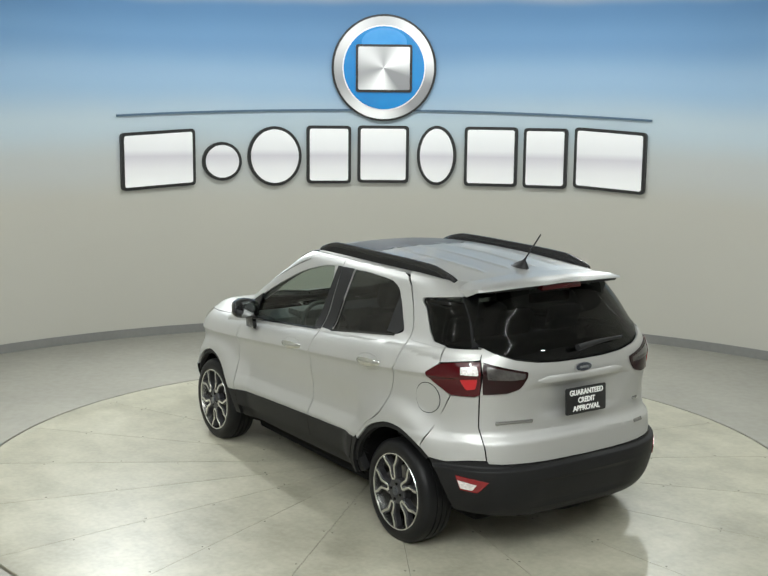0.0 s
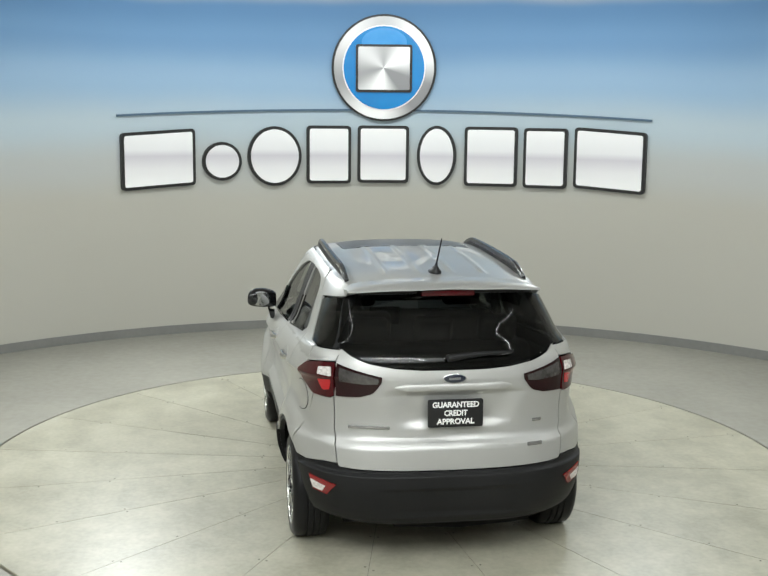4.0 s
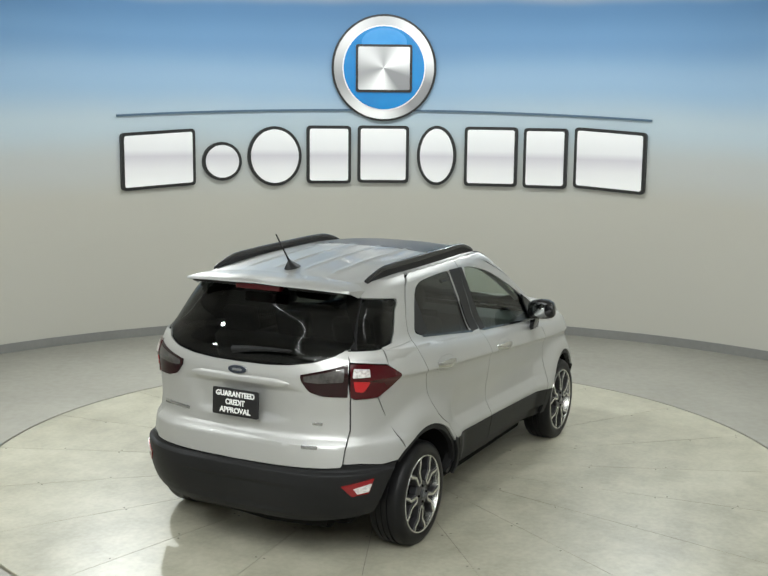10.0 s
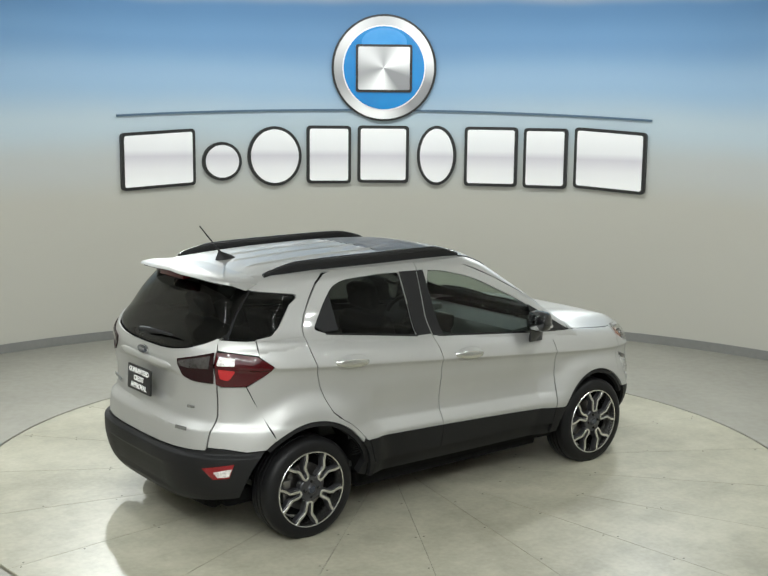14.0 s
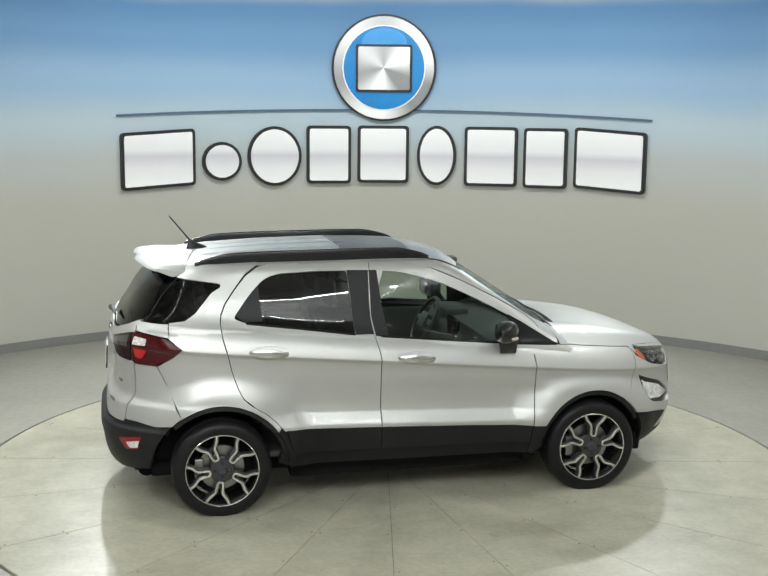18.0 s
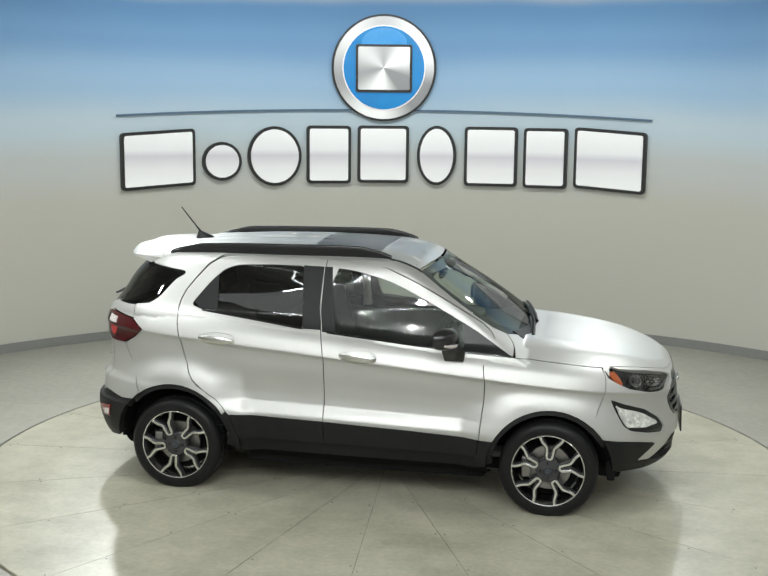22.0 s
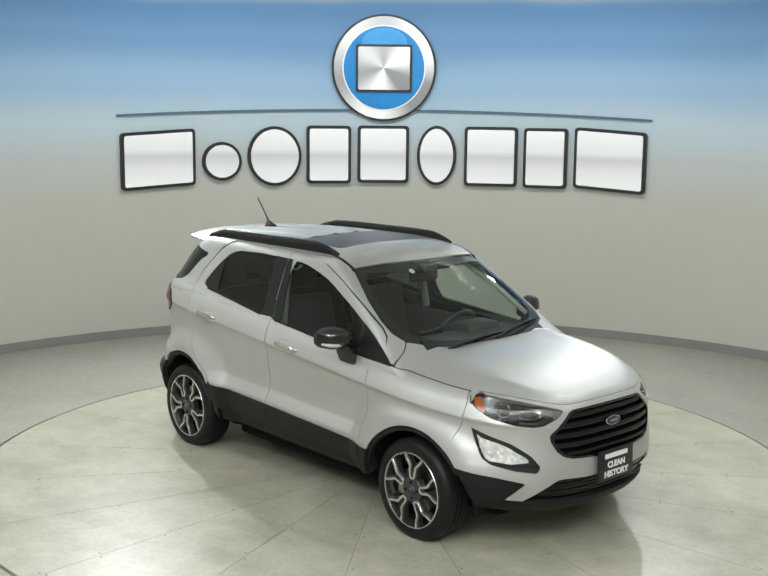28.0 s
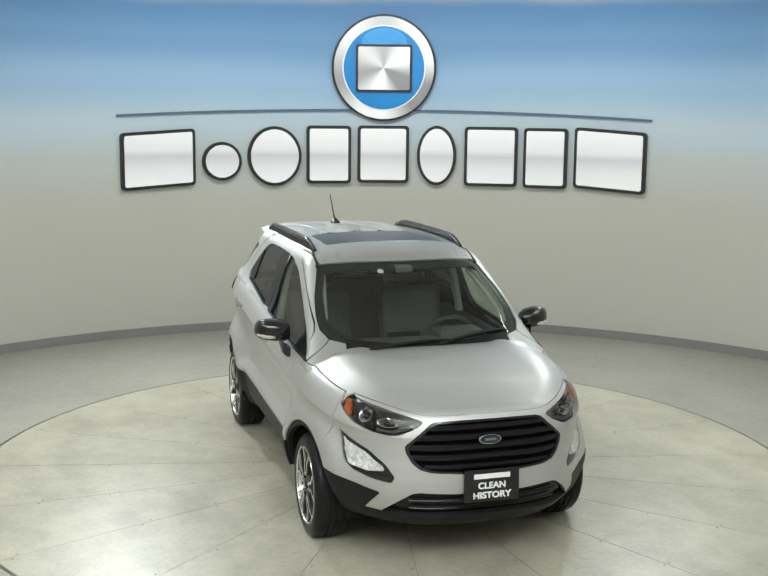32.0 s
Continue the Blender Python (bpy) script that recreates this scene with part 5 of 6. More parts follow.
    part("antenna_base", loft([[(loc.x + cx + l * math.cos(a), w * math.sin(a), loc.z + z) for a in [2 * math.pi * k / 14 for k in range(14)]] for z, l, w, cx in ((-0.01, 0.075, 0.042, 0.01), (0.008, 0.070, 0.038, 0.008), (0.024, 0.05, 0.024, -0.006), (0.042, 0.024, 0.011, -0.024), (0.052, 0.008, 0.005, -0.034))]), SATINBLACK, ant, smooth=50)
    top = Vector((loc.x - 0.175, 0, loc.z + 0.222))
    base = Vector((loc.x - 0.030, 0, loc.z + 0.045))
    part("antenna_mast", tube([base, base.lerp(top, 0.15), base.lerp(top, 0.5), top], [0.009, 0.0055, 0.005, 0.004], 8), SATINBLACK, ant, smooth=50)

    # tail
    gate = panel("tailgate", body, REAR, GATE, PAINT, root, "silver tailgate", step=(2.7, 0.0207), lift=lambda u, v: -0.024 * smooth_step((19.5 - abs(u)) / 4.0 + (v - 0.84) * 8 - 0.6) * smooth_step((1.040 - v) / 0.022) * smooth_step((v - 0.825) / 0.035))
    panel("rear_window", up, REAR, REAR_GLASS, PRIVACY, gate, "dark tinted rear glass", offset=-0.002, lip=0.005, step=(2.3, 0.0271))
    for s in (-1, 1):
        fl = (lambda pts: [(s * u, v) for u, v in pts])
        panel("d_pillar", body, REAR, fl(DPILLAR), PILLARBLACK, root, "gloss black rear pillar", offset=-0.003, lip=0.01, step=(3, 0.03))
        panel("rear_shoulder", body, REAR, fl(SHOULDER), PAINT, root, step=(3, 0.022))
        panel("rear_corner", body, REAR, fl(RCORNER), PAINT, root, step=(3, 0.022))
        lamp = panel("tail_lamp", body, REAR, fl(TAIL_OUT), REDLENS, root, "red tail lamp with clear reverse segment", offset=0.010, lip=0.02, step=(2, 0.02))
        panel("reverse_light", body, REAR, fl(rounded([rs(-1.705, 1.146), rr(0.672, 1.156), rr(0.674, 1.108), rs(-1.715, 1.106)], 0.5)), REVERSE, lamp, "clear lens", offset=0.0125, lip=0.004, step=(2, 0.02))
        panel("brake_light", body, REAR, fl(rounded([rs(-1.705, 1.082), rr(0.676, 1.092), rr(0.680, 1.030), rs(-1.735, 1.020)], 0.6)), REDBRIGHT, lamp, "bright red lens", offset=0.0125, lip=0.004, step=(2, 0.02))
        inn = panel("inner_tail_lamp", body, REAR, fl(TAIL_IN), SMOKELENS, gate, "smoked tail lamp segment", offset=0.008, lip=0.02, step=(2, 0.02))
        panel("chrome_segment", body, REAR, fl(rounded([rr(0.632, 1.160), rr(0.52, 1.132), rr(0.425, 1.110), rr(0.428, 1.082), rr(0.50, 1.078), rr(0.632, 1.088)], 0.5)), CLEARGREY, inn, "clear grey lens segment", offset=0.0105, lip=0.003, step=(2, 0.02))
        ref = panel("bumper_reflector", body, REAR, fl(REFL), DULLRED, root, "red and clear bumper reflector", offset=0.006, lip=0.02, step=(2, 0.02), lift=shelf)
        panel("clear_insert", body, REAR, fl([rs(-1.745, 0.512), rr(0.690, 0.490), rr(0.705, 0.460), rs(-1.757, 0.468)]), REVERSE, ref, offset=0.0085, lip=0.003, step=(2, 0.02), lift=shelf)
    panel("rear_bumper", body, REAR, RBUMPER, CLAD, root, "black plastic rear bumper", step=(3, 0.02), lip=0.05, lift=lambda u, v: shelf(u, v) - 0.012 * smooth_step((0.50 - v) / 0.015) * smooth_step((19 - abs(u)) / 1.5) * smooth_step((v - 0.33) / 0.02))
    # grip bar over the placard
    secs = []
    for k in range(21):
        y = -0.335 + 0.67 * k / 20
        loc, n = body.hit(Vector((-4, y, 1.062)), Vector((1, 0, 0)))
        e = 1 - 0.75 * max(0, (abs(y) - 0.28) / 0.055)
        secs.append([(loc.x - (0.012 * math.cos(a) + 0.006) * e, y, 1.058 + 0.024 * math.sin(a) * e) for a in [2 * math.pi * q / 12 for q in range(12)]])
    part("grip_bar", loft(secs), PAINT, gate, "silver grip bar", smooth=50)
    # spoiler
    secs = []
    for k in range(25):
        y = -0.568 + 1.136 * k / 24
        e = abs(y) / 0.568
        tip = -1.755 + 0.11 * e ** 4 + 0.012 * math.cos(y * 16) * (1 - e)
        zt = 1.592 - 0.030 * e ** 3
        zr = roof_z(-1.46, min(0.575, abs(y))) if e < 0.97 else 1.545
        secs.append([(-1.45, y, zr - 0.001), (-1.60, y, (zr + zt) / 2 + 0.008), (tip + 0.01, y, zt + 0.004), (tip, y, zt - 0.010), (tip + 0.03, y, zt - 0.016), (-1.62, y, zt - 0.016), (-1.53, y, zr - 0.035)])
    spoiler = part("roof_spoiler", loft(secs), PAINT, root, "silver roof spoiler", smooth=50)
    bm = bmesh.new()
    box(bm, -1.725, -1.67, -0.155, 0.155, 1.540, 1.575, 0.010)
    part("high_brake_light", bm, REDLENS, spoiler, "dark red high brake light", smooth=40)
    for s in (-1, 1):
        bm = bmesh.new()
        box(bm, -1.665, -1.58, s * 0.34 - 0.17, s * 0.34 + 0.17, 1.543, 1.568, 0.010)
        part("spoiler_underside", bm, SATINBLACK, spoiler, smooth=40)
    # rear wiper
    pts = [(-1.80, 0.04, 1.222), (-1.808, -0.08, 1.235), (-1.79, -0.20, 1.243), (-1.775, -0.34, 1.245)]
    pts = [body.hit(Vector((-4, y, z)), Vector((1, 0, 0)))[0] + Vector((-0.03, 0, 0)) for _, y, z in pts]
    part("rear_wiper", tube(pts, [0.022, 0.017, 0.012, 0.007], 8), SATINBLACK, gate, "black rear wiper", smooth=50)

    # nose
    left = (lambda pts: [(-u, v) for u, v in pts])
    panel("front_bumper", body, FRONT, FBUMPER, PAINT, root, "silver front bumper", holes=[GRILLE, HEAD, left(HEAD), FOG, left(FOG)], step=(3, 0.022), lip=0.03)
    panel("bumper_cladding", body, FRONT, FCLAD, CLAD, root, "black plastic bumper cladding", offset=0.004, lip=0.04, step=(3, 0.03))
    panel("bumper_cladding", body, FRONT, left(FCLAD), CLAD, root, "black plastic bumper cladding", offset=0.004, lip=0.04, step=(3, 0.03))
    panel("lower_lip", body, FRONT, LIP, CLAD, root, "black front lip", offset=0.002, lip=0.05, step=(3, 0.03))
    lg = panel("lower_grille", body, FRONT, LOWER_GRILLE, GRILLEBLACK, root, "black lower grille", offset=-0.035, lip=0.02, step=(3, 0.03))
    for z in (0.37, 0.42):
        pts = [body.hit(*FRONT(u, z)) for u in range(-22, 23, 2)]
        part("slat", tube([p + n * -0.016 for p, n in pts], 0.006, 6), GRILLEBLACK, lg, smooth=50)
    # main grille
    gr = panel("grille", body, FRONT, GRILLE, INNER, root, "gloss black hexagonal grille", offset=-0.05, lip=0.01, step=(3, 0.03))
    ring_in = [(u * 0.955, 0.724 + (v - 0.724) * 0.915) for u, v in GRILLE]
    panel("grille_frame", body, FRONT, GRILLE, GLOSSBLACK, gr, "gloss black frame", holes=[ring_in], offset=0.004, lip=0.05, step=(3, 0.03))
    for z, lim, h in ((0.838, 17.0, 0.020), (0.785, 20.2, 0.021), (0.728, 22.3, 0.021), (0.672, 21.5, 0.020), (0.618, 18.0, 0.017)):
        secs = []
        n2 = 24
        for k in range(n2 + 1):
            u = -lim + 2 * lim * k / n2
            p, n = body.hit(*FRONT(u, z))
            q = p - n * 0.014
            secs.append([q + Vector((n.x, n.y, 0)).normalized() * (0.014 * math.cos(a)) + Vector((0, 0, h * math.sin(a) + 0.006 * math.cos(a))) for a in [2 * math.pi * j / 8 for j in range(8)]])
        part("grille_bar", loft(secs), GRILLEBLACK, gr, smooth=50)
    # badges
    for host, sx, z, offx, name in ((gr, 1, 0.768, 0.004, "front_badge"), (gate, -1, 1.106, 0.003, "rear_badge")):
        loc, n = body.hit(Vector((4 * sx, 0, z)), Vector((-sx, 0, 0)))
        q = n.to_track_quat("-Y", "Z").to_matrix().to_4x4()
        m = Matrix.Translation(loc + n * offx) @ q
        oval = [(0.068 * math.cos(2 * math.pi * k / 32), 0.028 * math.sin(2 * math.pi * k / 32)) for k in range(32)]
        rim = part(name, prism(oval, 0.012, 0.003), CHROME, host, "oval badge with chrome rim", smooth=40, m=m)
        part("badge_face", prism([(x * 0.9, y * 0.84) for x, y in oval], 0.0145, 0.001), BLUEOVAL, rim, "dark enamel face", smooth=40)
        part("badge_bar", prism(rounded([(-0.034, -0.007), (0.034, -0.007), (0.034, 0.007), (-0.034, 0.007)], 0.006), 0.0155), GREYBADGE, rim)
    # headlights and fog lamps
    for s in (-1, 1):
        fl = (lambda pts: [(s * u, v) for u, v in pts])
        cen = (sum(u for u, v in HEAD) / len(HEAD), sum(v for u, v in HEAD) / len(HEAD))
        bowl = panel("headlight", body, FRONT, fl(HEAD), LAMPHOUSE, root, "clear headlight with dark housing and amber corner", offset=-0.012, lip=0.03, step=(2, 0.02),
                     lift=lambda u, v: -0.045 * max(0, 1 - ((abs(u) - cen[0]) / 14) ** 2) * max(0, 1 - ((v - cen[1]) / 0.075) ** 2))
        for ua, va, r, flat in ((fpt(1.80, 0.655, 0)[0], 0.884, 0.037, 1.0), (fpt(1.90, 0.545, 0)[0], 0.858, 0.036, 0.62)):
            p, n = body.hit(*FRONT(s * ua, va))
            q = n.to_track_quat("-Y", "Z").to_matrix().to_4x4()
            cup = part("reflector_cup", lathe([(0.006, 0.045), (r * 0.6, 0.036), (r * 0.9, 0.018), (r, -0.004), (r + 0.005, -0.006), (r + 0.006, 0.002)], 28), LAMPCUP, bowl, "silver reflector", smooth=50, m=Matrix.Translation(p - n * 0.022) @ q @ Matrix.Diagonal((1 / flat, 1, flat, 1)))
            bm = bmesh.new()
            bmesh.ops.create_uvsphere(bm, u_segments=20, v_segments=10, radius=r * 0.52, matrix=Matrix.Translation((0, 0.014, 0)))
            part("projector_lens", bm, GLOSSBLACK, cup, smooth=60)
        panel("amber_marker", body, FRONT, fl(rounded([fs(1.612, 0.938), fs(1.652, 0.944), fs(1.715, 0.864), fs(1.700, 0.858), fs(1.655, 0.888)], 0.5)), AMBER, bowl, "amber side marker", offset=-0.008, lip=0.02, step=(2, 0.02))
        panel("daytime_strip", body, FRONT, fl([fpt(1.985, 0.425, 0.850), fpt(1.985, 0.45, 0.830), fpt(1.968, 0.54, 0.806), fpt(1.90, 0.62, 0.812), fpt(1.90, 0.62, 0.824), fpt(1.965, 0.545, 0.820), fpt(1.98, 0.46, 0.845)]), DARKALLOY, bowl, offset=-0.010, lip=0.006, step=(2, 0.02))
        panel("headlight_lens", body, FRONT, fl(HEAD), LENSCLEAR, bowl, "clear plastic lens", offset=0.001, lip=0.003, step=(2, 0.02))
        bez = panel("fog_lamp", body, FRONT, fl(FOG), GLOSSBLACK, root, "fog lamp in a gloss black bezel", offset=-0.012, lip=0.02, step=(2, 0.02))
        cl = panel("fog_lens", body, FRONT, fl(rounded([fs(1.672, 0.735), ff(0.735, 0.712), ff(0.655, 0.668), ff(0.585, 0.606), ff(0.580, 0.585), ff(0.66, 0.572), ff(0.73, 0.585), fs(1.715, 0.635)], 0.8)), FACET, bez, "faceted silver lamp unit", offset=-0.004, lip=0.01, step=(1.5, 0.015), lift=lambda u, v: 0.004 * math.sin(u * 2.1) * math.sin(v * 150))
        panel("fog_cover", body, FRONT, fl(rounded([fs(1.672, 0.735), ff(0.735, 0.712), ff(0.655, 0.668), ff(0.585, 0.606), ff(0.580, 0.585), ff(0.66, 0.572), ff(0.73, 0.585), fs(1.715, 0.635)], 0.8)), LENSCLEAR, bez, offset=0.004, lip=0.003, step=(2, 0.02))
    # small covers and fittings
    ring = [(-1.498 + 0.086 * math.cos(2 * math.pi * k / 28), 0.937 + 0.088 * math.sin(2 * math.pi * k / 28)) for k in range(28)]
    panel("fuel_flap", body, from_side(1), ring, PAINT, root, "round silver fuel flap", offset=0.004, lip=0.008, step=(0.03, 0.012), shear=0.085)
    panel("flap_gap", body, from_side(1), [(-1.498 + (x + 1.498) * 1.045, 0.937 + (z - 0.937) * 1.045) for x, z in ring], INNER, root, offset=0.001, lip=0.004, step=(0.03, 0.012), shear=0.085)
    for s in (-1, 1):
        cu, cv = ff(0.485, 0.505)
        panel("tow_cover", body, FRONT, [(s * (cu + 1.6 * math.cos(2 * math.pi * k / 20)), cv + 0.030 * math.sin(2 * math.pi * k / 20)) for k in range(20)], PAINT, root, offset=0.003, lip=0.006, step=(2, 0.02))
        bm = bmesh.new()
        box(bm, -1.80, -1.74, s * 0.555 - 0.024, s * 0.555 + 0.024, 0.30, 0.325, 0.006)
        part("tow_bracket", bm, INNER, root, "grey steel bracket", smooth=40)
        part("air_deflector", prism(rounded([(-0.03, -0.07), (0.015, -0.07), (0.03, 0.06), (-0.04, 0.06)], 0.010), 0.13, 0.005), INNER, root, smooth=40, m=pose(1.665, s * 0.655 + 0.065, 0.29))
    part("muffler", tube([(-1.72, -0.5, 0.24), (-1.72, -0.1, 0.24), (-1.72, 0.30, 0.24)], [0.06, 0.085, 0.06], 12), INNER, root, smooth=50)
    part("exhaust_pipe", tube([(-1.70, -0.45, 0.25), (-1.75, -0.50, 0.25), (-1.80, -0.50, 0.245)], 0.020, 12), INNER, root, "grey steel exhaust tip", smooth=50)
    loc, n = up.hit(Vector((0.50, -0.165, 4)), Vector((0, 0, -1)))
    bm = lathe([(0.0, -0.002), (0.022, -0.002), (0.022, 0.0), (0.0, 0.0)], 20)
    part("screen_sticker", bm, WHITE, root, "small round white sticker", m=Matrix.Translation(loc - n * 0.008) @ n.to_track_quat("-Y", "Z").to_matrix().to_4x4())
    # wheels
    for sx, spin_r, spin_l in ((1, 85, 64), (-1, 261, 250)):
        build_wheel(Vector((sx * AXLE, -0.862, HUBZ)), -1, spin_r, root)
        build_wheel(Vector((sx * AXLE, 0.862, HUBZ)), 1, spin_l, root)
    build_cabin(root)
    build_placards(root, body)
    return root


def cushion(bm, x0, x1, y0, y1, z0, z1, bevel, m=None):
    b2 = bmesh.new()
    box(b2, x0, x1, y0, y1, z0, z1, bevel, 3)
    if m is not None:
        b2.transform(m)
    me = bpy.data.meshes.new("tmp")
    b2.to_mesh(me)
    b2.free()
    bm.from_mesh(me)
    bpy.data.meshes.remove(me)


def build_cabin(root):
    bm = bmesh.new()
    box(bm, -1.55, 0.95, -0.70, 0.70, 0.32, 0.36, 0.01)
    part("cabin_floor", bm, DASH, root)
    for y in (-0.36, 0.36):
        seat = new("front_seat")
        seat.parent = root
        seat["label"] = "black leather front seat"
        bm = bmesh.new()
        cushion(bm, -0.32, 0.22, y - 0.25, y + 0.25, 0.52, 0.68, 0.06)
        part("seat_cushion", bm, LEATHER, seat, smooth=50)
        bm = bmesh.new()
        cushion(bm, -0.07, 0.07, y - 0.245, y + 0.245, 0.0, 0.62, 0.06, Matrix.Translation((-0.32, 0, 0.62)) @ pose(0, 0, 0, 0, -16))
        part("seat_back", bm, LEATHER, seat, smooth=50)
        bm = bmesh.new()
        cushion(bm, -0.05, 0.05, y - 0.13, y + 0.13, 0.67, 0.84, 0.045, Matrix.Translation((-0.32, 0, 0.62)) @ pose(0, 0, 0, 0, -14))
        part("head_restraint", bm, LEATHER, seat, smooth=50)
    bench = new("rear_bench")
    bench.parent = root
    bm = bmesh.new()
    cushion(bm, -1.05, -0.60, -0.62, 0.62, 0.52, 0.70, 0.05)
    part("bench_cushion", bm, LEATHER, bench, smooth=50)
    bm = bmesh.new()
    cushion(bm, -0.06, 0.06, -0.62, 0.62, 0.0, 0.58, 0.05, Matrix.Translation((-1.10, 0, 0.62)) @ pose(0, 0, 0, 0, -18))
    part("bench_back", bm, LEATHER, bench, smooth=50)
    for y in (-0.40, 0.0, 0.40):
        bm = bmesh.new()
        cushion(bm, -0.045, 0.045, y - 0.12, y + 0.12, 0.60, 0.76, 0.04, Matrix.Translation((-1.10, 0, 0.62)) @ pose(0, 0, 0, 0, -18))
        part("head_restraint", bm, LEATHER, bench, smooth=50)
    dash = part("dashboard", loft([[(0.52 + dx, y, 0.66 + dz) for dx, dz in ((0.0, 0.0), (-0.02, 0.30), (0.04, 0.385), (0.30, 0.40), (0.52, 0.36), (0.50, 0.0))] for y in (-0.70, -0.4, 0.0, 0.4, 0.70)]), DASH, root, "black dashboard", smooth=40)
    bm = bmesh.new()
    box(bm, 0.50, 0.53, -0.12, 0.12, 0.93, 1.07, 0.01)
    part("screen_unit", bm, GLOSSBLACK, dash)
    bm = bmesh.new()
    box(bm, 0.50, 0.70, 0.20, 0.52, 1.03, 1.10, 0.03)
    part("instrument_hood", bm, DASH, dash, smooth=40)
    wheel = new("steering_wheel")
    wheel.parent = root
    wheel.matrix_basis = pose(0.40, 0.36, 0.985, 0, -62, 0)
    pts = [(0.185 * math.cos(2 * math.pi * k / 40), 0.185 * math.sin(2 * math.pi * k / 40), 0) for k in range(41)]
    part("wheel_rim", tube(pts, 0.016, 10), LEATHER, wheel, smooth=50)
    bm = bmesh.new()
    box(bm, -0.06, 0.06, -0.08, 0.08, -0.03, 0.03, 0.02)
    box(bm, -0.02, 0.02, -0.18, 0.18, -0.012, 0.012, 0.006)
    part("wheel_boss", bm, DASH, wheel, smooth=40)
    part("wheel_column", tube([(0, 0, -0.03), (0, 0, -0.28)], 0.04, 12), DASH, wheel, smooth=50)
    bm = bmesh.new()
    box(bm, 0.42, 0.455, -0.13, 0.13, 1.40, 1.475, 0.02)
    part("interior_mirror", bm, GLOSSBLACK, root, smooth=40)
    bm = bmesh.new()
    box(bm, 0.40, 0.52, -0.06, 0.06, 1.475, 1.525, 0.015)
    part("sensor_box", bm, DASH, root, smooth=40)
    # roof lining, in two parts beside the glass roof
    for x0, x1 in ((-1.35, -0.43), (0.10, 0.34)):
        bm = bmesh.new()
        box(bm, x0, x1, -0.52, 0.52, 1.545, 1.56, 0.004)
        part("roof_lining", bm, LINER, root)
    for s in (-1, 1):
        part("pillar_lining", tube([(0.33, s * 0.525, 1.465), (0.58, s * 0.58, 1.33), (0.84, s * 0.63, 1.16)], 0.018, 8), LINER, root, smooth=50)
        part("pillar_lining", tube([(-0.30, s * 0.60, 1.52), (-0.27, s * 0.66, 1.30), (-0.25, s * 0.70, 1.05)], 0.03, 8), LINER, root, smooth=50)
        bm = bmesh.new()
        box(bm, -0.78, 0.78, s * 0.755 - 0.03, s * 0.755 + 0.03, 0.40, 1.02, 0.02)
        part("door_card", bm, DASH, root, smooth=40)
    part("grab_strap", tube([(-0.50, -0.60, 1.49), (-0.42, -0.58, 1.455), (-0.25, -0.58, 1.455), (-0.17, -0.60, 1.49)], 0.01, 8), LINER, root, smooth=50)


def build_placards(root, body):
    """Black show placards where number plates would be."""
    for sx, x, z0, z1, y0, y1, lines in ((-1, -1.953, 0.838, 0.996, -0.160, 0.156, ("GUARANTEED", "CREDIT", "APPROVAL")), (1, 2.112, 0.418, 0.602, -0.160, 0.170, ("", "CLEAN", "HISTORY"))):
        w, h = y1 - y0, z1 - z0
        lean = 3 if sx < 0 else 2
        plate = new("placard")
        plate.parent = root
        plate["label"] = "black show placard with white lettering"
        plate.matrix_basis = pose(x, (y0 + y1) / 2, (z0 + z1) / 2, 0, 0, 90 if sx > 0 else -90) @ pose(0, 0, 0, -lean)
        part("board", prism(rounded([(-w / 2, -h / 2), (w / 2, -h / 2), (w / 2, h / 2), (-w / 2, h / 2)], 0.012), 0.010, 0.002), PLATE, plate, smooth=40)
        for k, words in enumerate(lines):
            zc = h * (0.30 - 0.30 * k)
            if words:
                me = text_mesh(words, h * 0.275)
                me.materials.append(WHITE)
                wd = max(v.co.x for v in me.vertices) - min(v.co.x for v in me.vertices)
                want = {"GUARANTEED": 0.84, "CREDIT": 0.42, "APPROVAL": 0.68, "CLEAN": 0.50, "HISTORY": 0.70}[words] * w
                k2 = want / wd
                for v in me.vertices:
                    v.co.x *= k2
                part("lettering", me, WHITE, plate, m=pose(0, -0.0115, zc, 90))
            else:
                part("lettering_bar", prism(rounded([(-w * 0.33, -0.014), (w * 0.33, -0.014), (w * 0.33, 0.015), (-w * 0.33, 0.015)], 0.004), 0.0015), WHITE, plate, m=pose(0, -0.010, zc))
    # badges on the tailgate, as plain bars
    for y, z, w, h in ((0.475, 0.828, 0.235, 0.020), (-0.497, 0.840, 0.060, 0.016), (-0.475, 0.715, 0.095, 0.022)):
        loc, n = body.hit(Vector((-4, y, z)), Vector((1, 0, 0)))
        m = Matrix.Translation(loc + n * 0.001) @ n.to_track_quat("-Y", "Z").to_matrix().to_4x4()
        part("tailgate_badge", prism(rounded([(-w / 2, -h / 2), (w / 2, -h / 2), (w / 2, h / 2), (-w / 2, h / 2)], 0.005), 0.003, 0.001), GREYBADGE, root, "chrome badge bar", smooth=40, m=m)


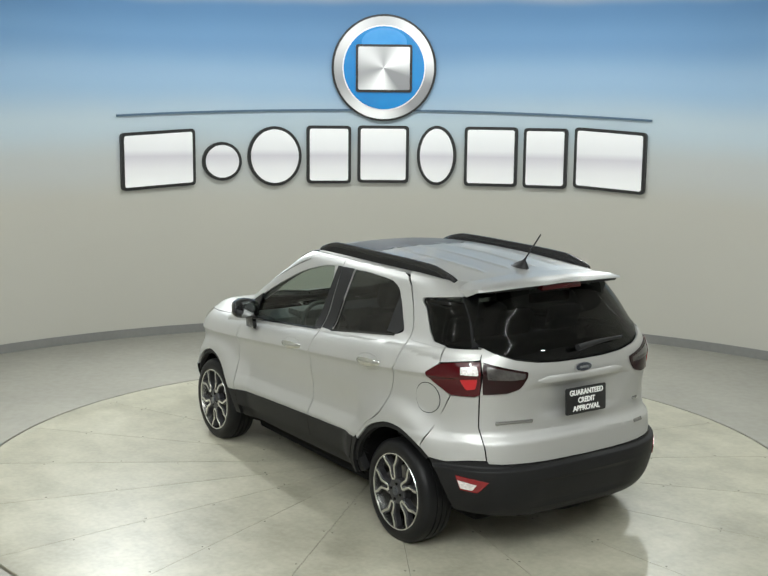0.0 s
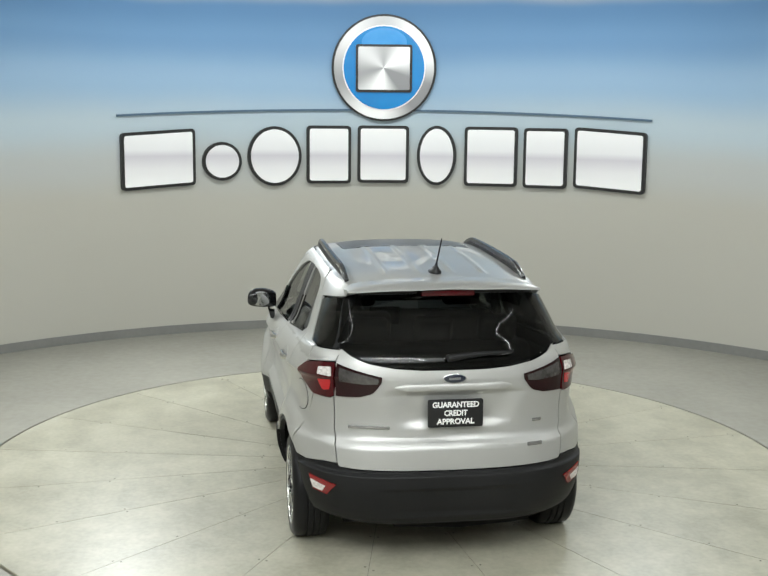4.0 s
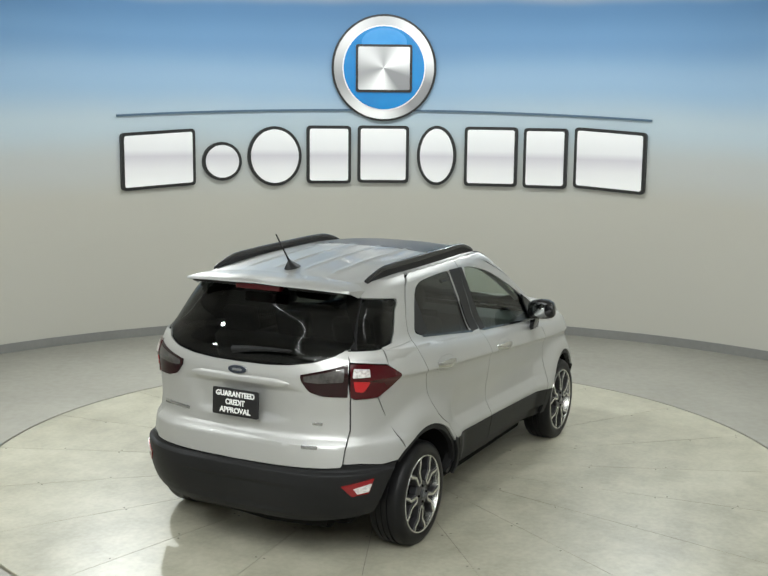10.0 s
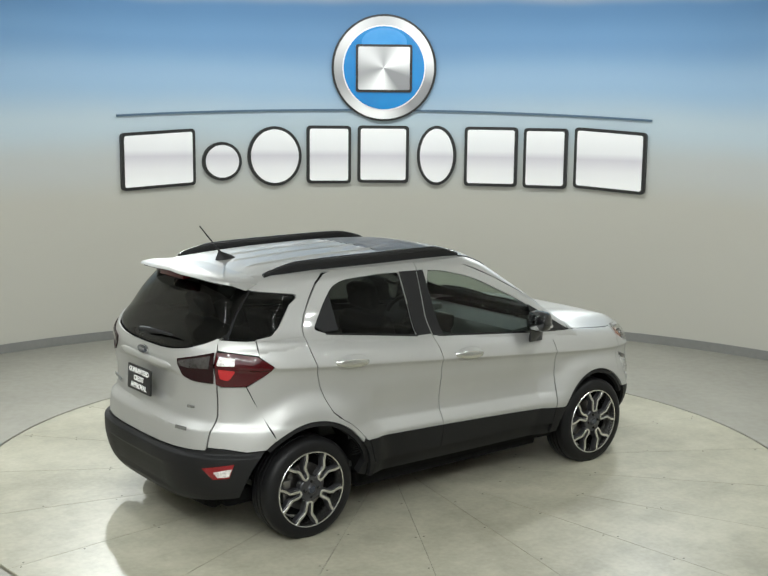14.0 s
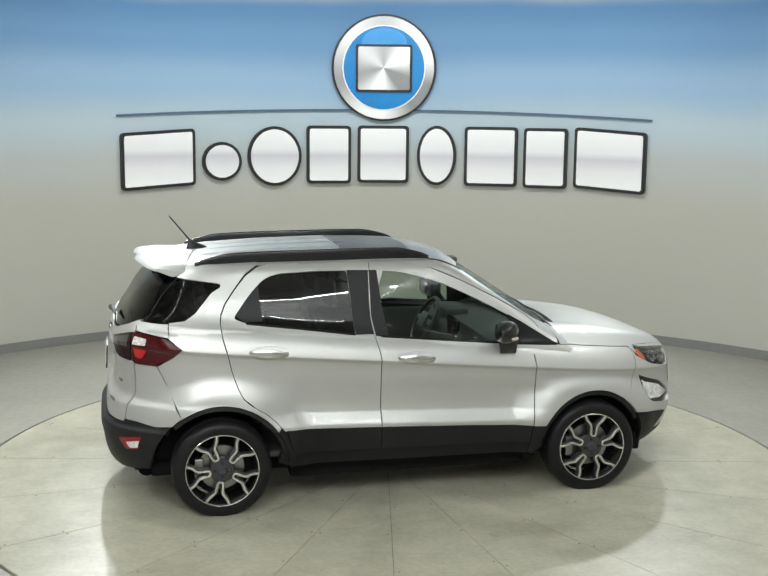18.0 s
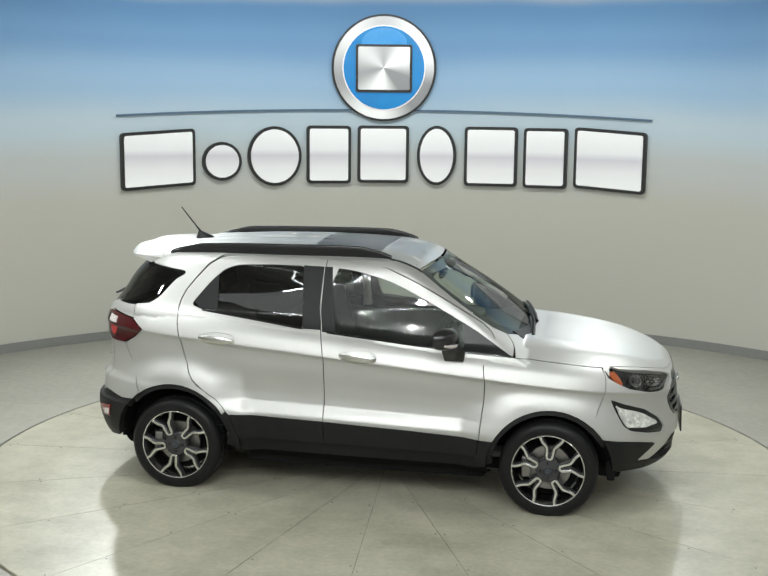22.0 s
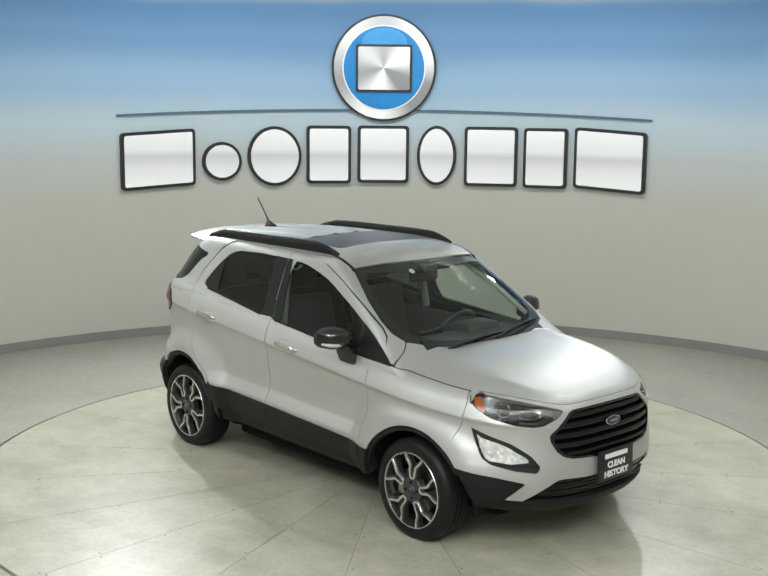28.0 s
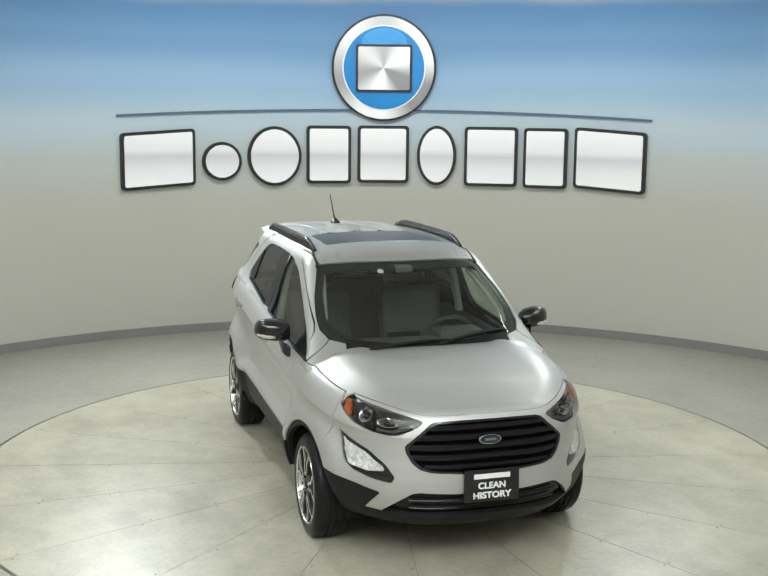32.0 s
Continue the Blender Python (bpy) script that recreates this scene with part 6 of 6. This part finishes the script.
# ---------------------------------------------------------------- the sign on the wall
def bent_block(name, phi0, phi1, z0, z1, zb, material, parent, r_in, r_out, corner=0.04, oval=False, slant=0.0, label="", taper=1.0):
    """A plate bent to the wall; outline in metres along the wall and up, corners rounded."""
    k = math.pi * WR / 180
    a0, a1 = phi0 * k, phi1 * k
    if oval:
        cx, cz, rx, rz = (a0 + a1) / 2, (z0 + z1) / 2, (a1 - a0) / 2, (z1 - z0) / 2
        pts = [(cx + rx * math.cos(2 * math.pi * i / 48), cz + rz * math.sin(2 * math.pi * i / 48)) for i in range(48)]
    else:
        m = (a0 + a1) / 2
        half = (a1 - a0) / 2
        pts = rounded([(m - half, z0), (m + half, z0), (m + half * taper, z1), (m - half * taper, z1)], corner, 5)
    pts = [(u, v + slant * (u - (a0 + a1) / 2)) for u, v in pts]
    bm = bmesh.new()
    vs = [bm.verts.new((u, 0, v)) for u, v in pts]
    f = bm.faces.new(vs)
    bmesh.ops.triangulate(bm, faces=[f])
    q = a0 + 0.08
    while q < a1:
        bmesh.ops.bisect_plane(bm, geom=bm.verts[:] + bm.edges[:] + bm.faces[:], plane_co=(q, 0, 0), plane_no=(1, 0, 0))
        q += 0.08
    r = bmesh.ops.extrude_face_region(bm, geom=bm.faces[:])
    front = {g for g in r["geom"] if isinstance(g, bmesh.types.BMVert)}
    for v in bm.verts:
        rad = r_in if v in front else r_out
        x, y = on_wall(math.degrees(v.co.x / WR), rad)
        v.co = Vector((x, y, v.co.z))
    return part(name, bm, material, parent, label, smooth=35)


def build_sign():
    sign = new("wall_sign")
    tagged(sign, "raised white blocks and a round blue badge on the curved wall", "sign")
    k = math.pi * WR / 180

    def drop(phi):
        return -0.095 * ((phi + 1.0) / 30.4) ** 2
    # thin curved line through the badge
    n = 60
    bm = bmesh.new()
    rows = []
    for i in range(n + 1):
        phi = -31.4 + 60.9 * i / n
        z = 2.53 + drop(phi) - 0.018 * math.sin(math.pi * i / n) + 0.003
        h = 0.011
        rows.append([bm.verts.new((*on_wall(phi, r), z + dz)) for r, dz in ((WR - 0.03, -h), (WR - 0.03, h), (WR - 0.001, h), (WR - 0.001, -h))])
    for a, b in zip(rows, rows[1:]):
        for q in range(4):
            bm.faces.new((a[q], b[q], b[(q + 1) % 4], a[(q + 1) % 4]))
    bm.faces.new(rows[0][::-1])
    bm.faces.new(rows[-1])
    part("line", bm, SIGNLINE, sign, "thin slate blue line", smooth=35)
    # nine blocks by angle along the wall
    blocks = [(-31.1, -22.7, 1.652, 2.275, 0, 0.06, 1.0), (-21.9, -17.4, 1.72, 2.15, 1, 0, 1), (-16.7, -10.5, 1.655, 2.325, 1, 0, 1), (-9.9, -4.75, 1.680, 2.335, 0, 0, 1), (-4.0, 1.95, 1.690, 2.340, 0, 0, 1),
              (2.9, 7.45, 1.670, 2.345, 1, 0, 1), (8.4, 14.5, 1.670, 2.340, 0, 0, 1), (15.2, 20.2, 1.665, 2.335, 0, 0, 1), (21.0, 29.1, 1.660, 2.330, 0, -0.06, 1.0)]
    for p0, p1, z0, z1, oval, slant, taper in blocks:
        back = bent_block("letter_block", p0, p1, z0, z1, 0, SIGNBLACK, sign, WR - 0.05, WR - 0.001, 0.05, oval, slant, "black edged block")
        e = 0.034 / k
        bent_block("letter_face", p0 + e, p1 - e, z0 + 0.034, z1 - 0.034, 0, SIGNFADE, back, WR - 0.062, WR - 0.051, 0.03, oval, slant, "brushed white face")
    # badge
    cphi, cz, R = -1.03, 2.985, 0.595
    rr = R / k

    def disc(name, f, material, host, r_in, r_out, label):
        return bent_block(name, cphi - rr * f, cphi + rr * f, cz - R * f, cz + R * f, 0, material, host, r_in, r_out, 0, True, 0, label)
    badge = disc("badge", 1.0, SIGNBLACK, sign, WR - 0.05, WR - 0.001, "round black edged badge")
    disc("badge_ring", 0.96, SIGNSPUN, badge, WR - 0.065, WR - 0.051, "silver ring with painted spun sheen")
    disc("badge_liner", 0.80, SIGNWHITE, badge, WR - 0.072, WR - 0.066, "white inner ring")
    disc("badge_disc", 0.775, SIGNBLUE, badge, WR - 0.078, WR - 0.073, "bright blue disc")
    # gloss highlight on the disc, painted as a paler blue oval
    bent_block("badge_gloss", cphi - 2.6, cphi + 2.6, cz + 0.12, cz + 0.44, 0, SIGNSHINE, badge, WR - 0.080, WR - 0.0785, 0, True, 0, "paler blue oval, a painted highlight")
    bent_block("badge_block", cphi - 3.25, cphi + 3.25, 2.715, 3.245, 0, SIGNBLACK, badge, WR - 0.098, WR - 0.081, 0.03, False, 0, "black edged block")
    bent_block("badge_block_face", cphi - 2.98, cphi + 2.98, 2.742, 3.218, 0, SIGNSPUN, badge, WR - 0.108, WR - 0.099, 0.02, False, 0, "silver block with painted spun sheen")
    return sign


build_room()
build_sign()
turntable = build_turntable()
car = build_car()


# ---------------------------------------------------------------- motion
TURN = [124.262, 111.932, 99.601, 87.276, 74.983, 62.722, 50.470, 38.221, 25.972, 13.718, 1.446, -10.848, -23.163, -35.491, -47.828, -60.174, -72.528]
OFFSET = (-0.040, -0.043)


def motions():
    walk(turntable, [(2.0 * i, pose(0, 0, 0, 0, 0, a)) for i, a in enumerate(TURN)])
    rows = []
    for i, a in enumerate(TURN):
        c, s = math.cos(radians(a)), math.sin(radians(a))
        rows.append((2.0 * i, pose(OFFSET[0] * c - OFFSET[1] * s, OFFSET[0] * s + OFFSET[1] * c, 0, 0, 0, a)))
    walk(car, rows)


motions()
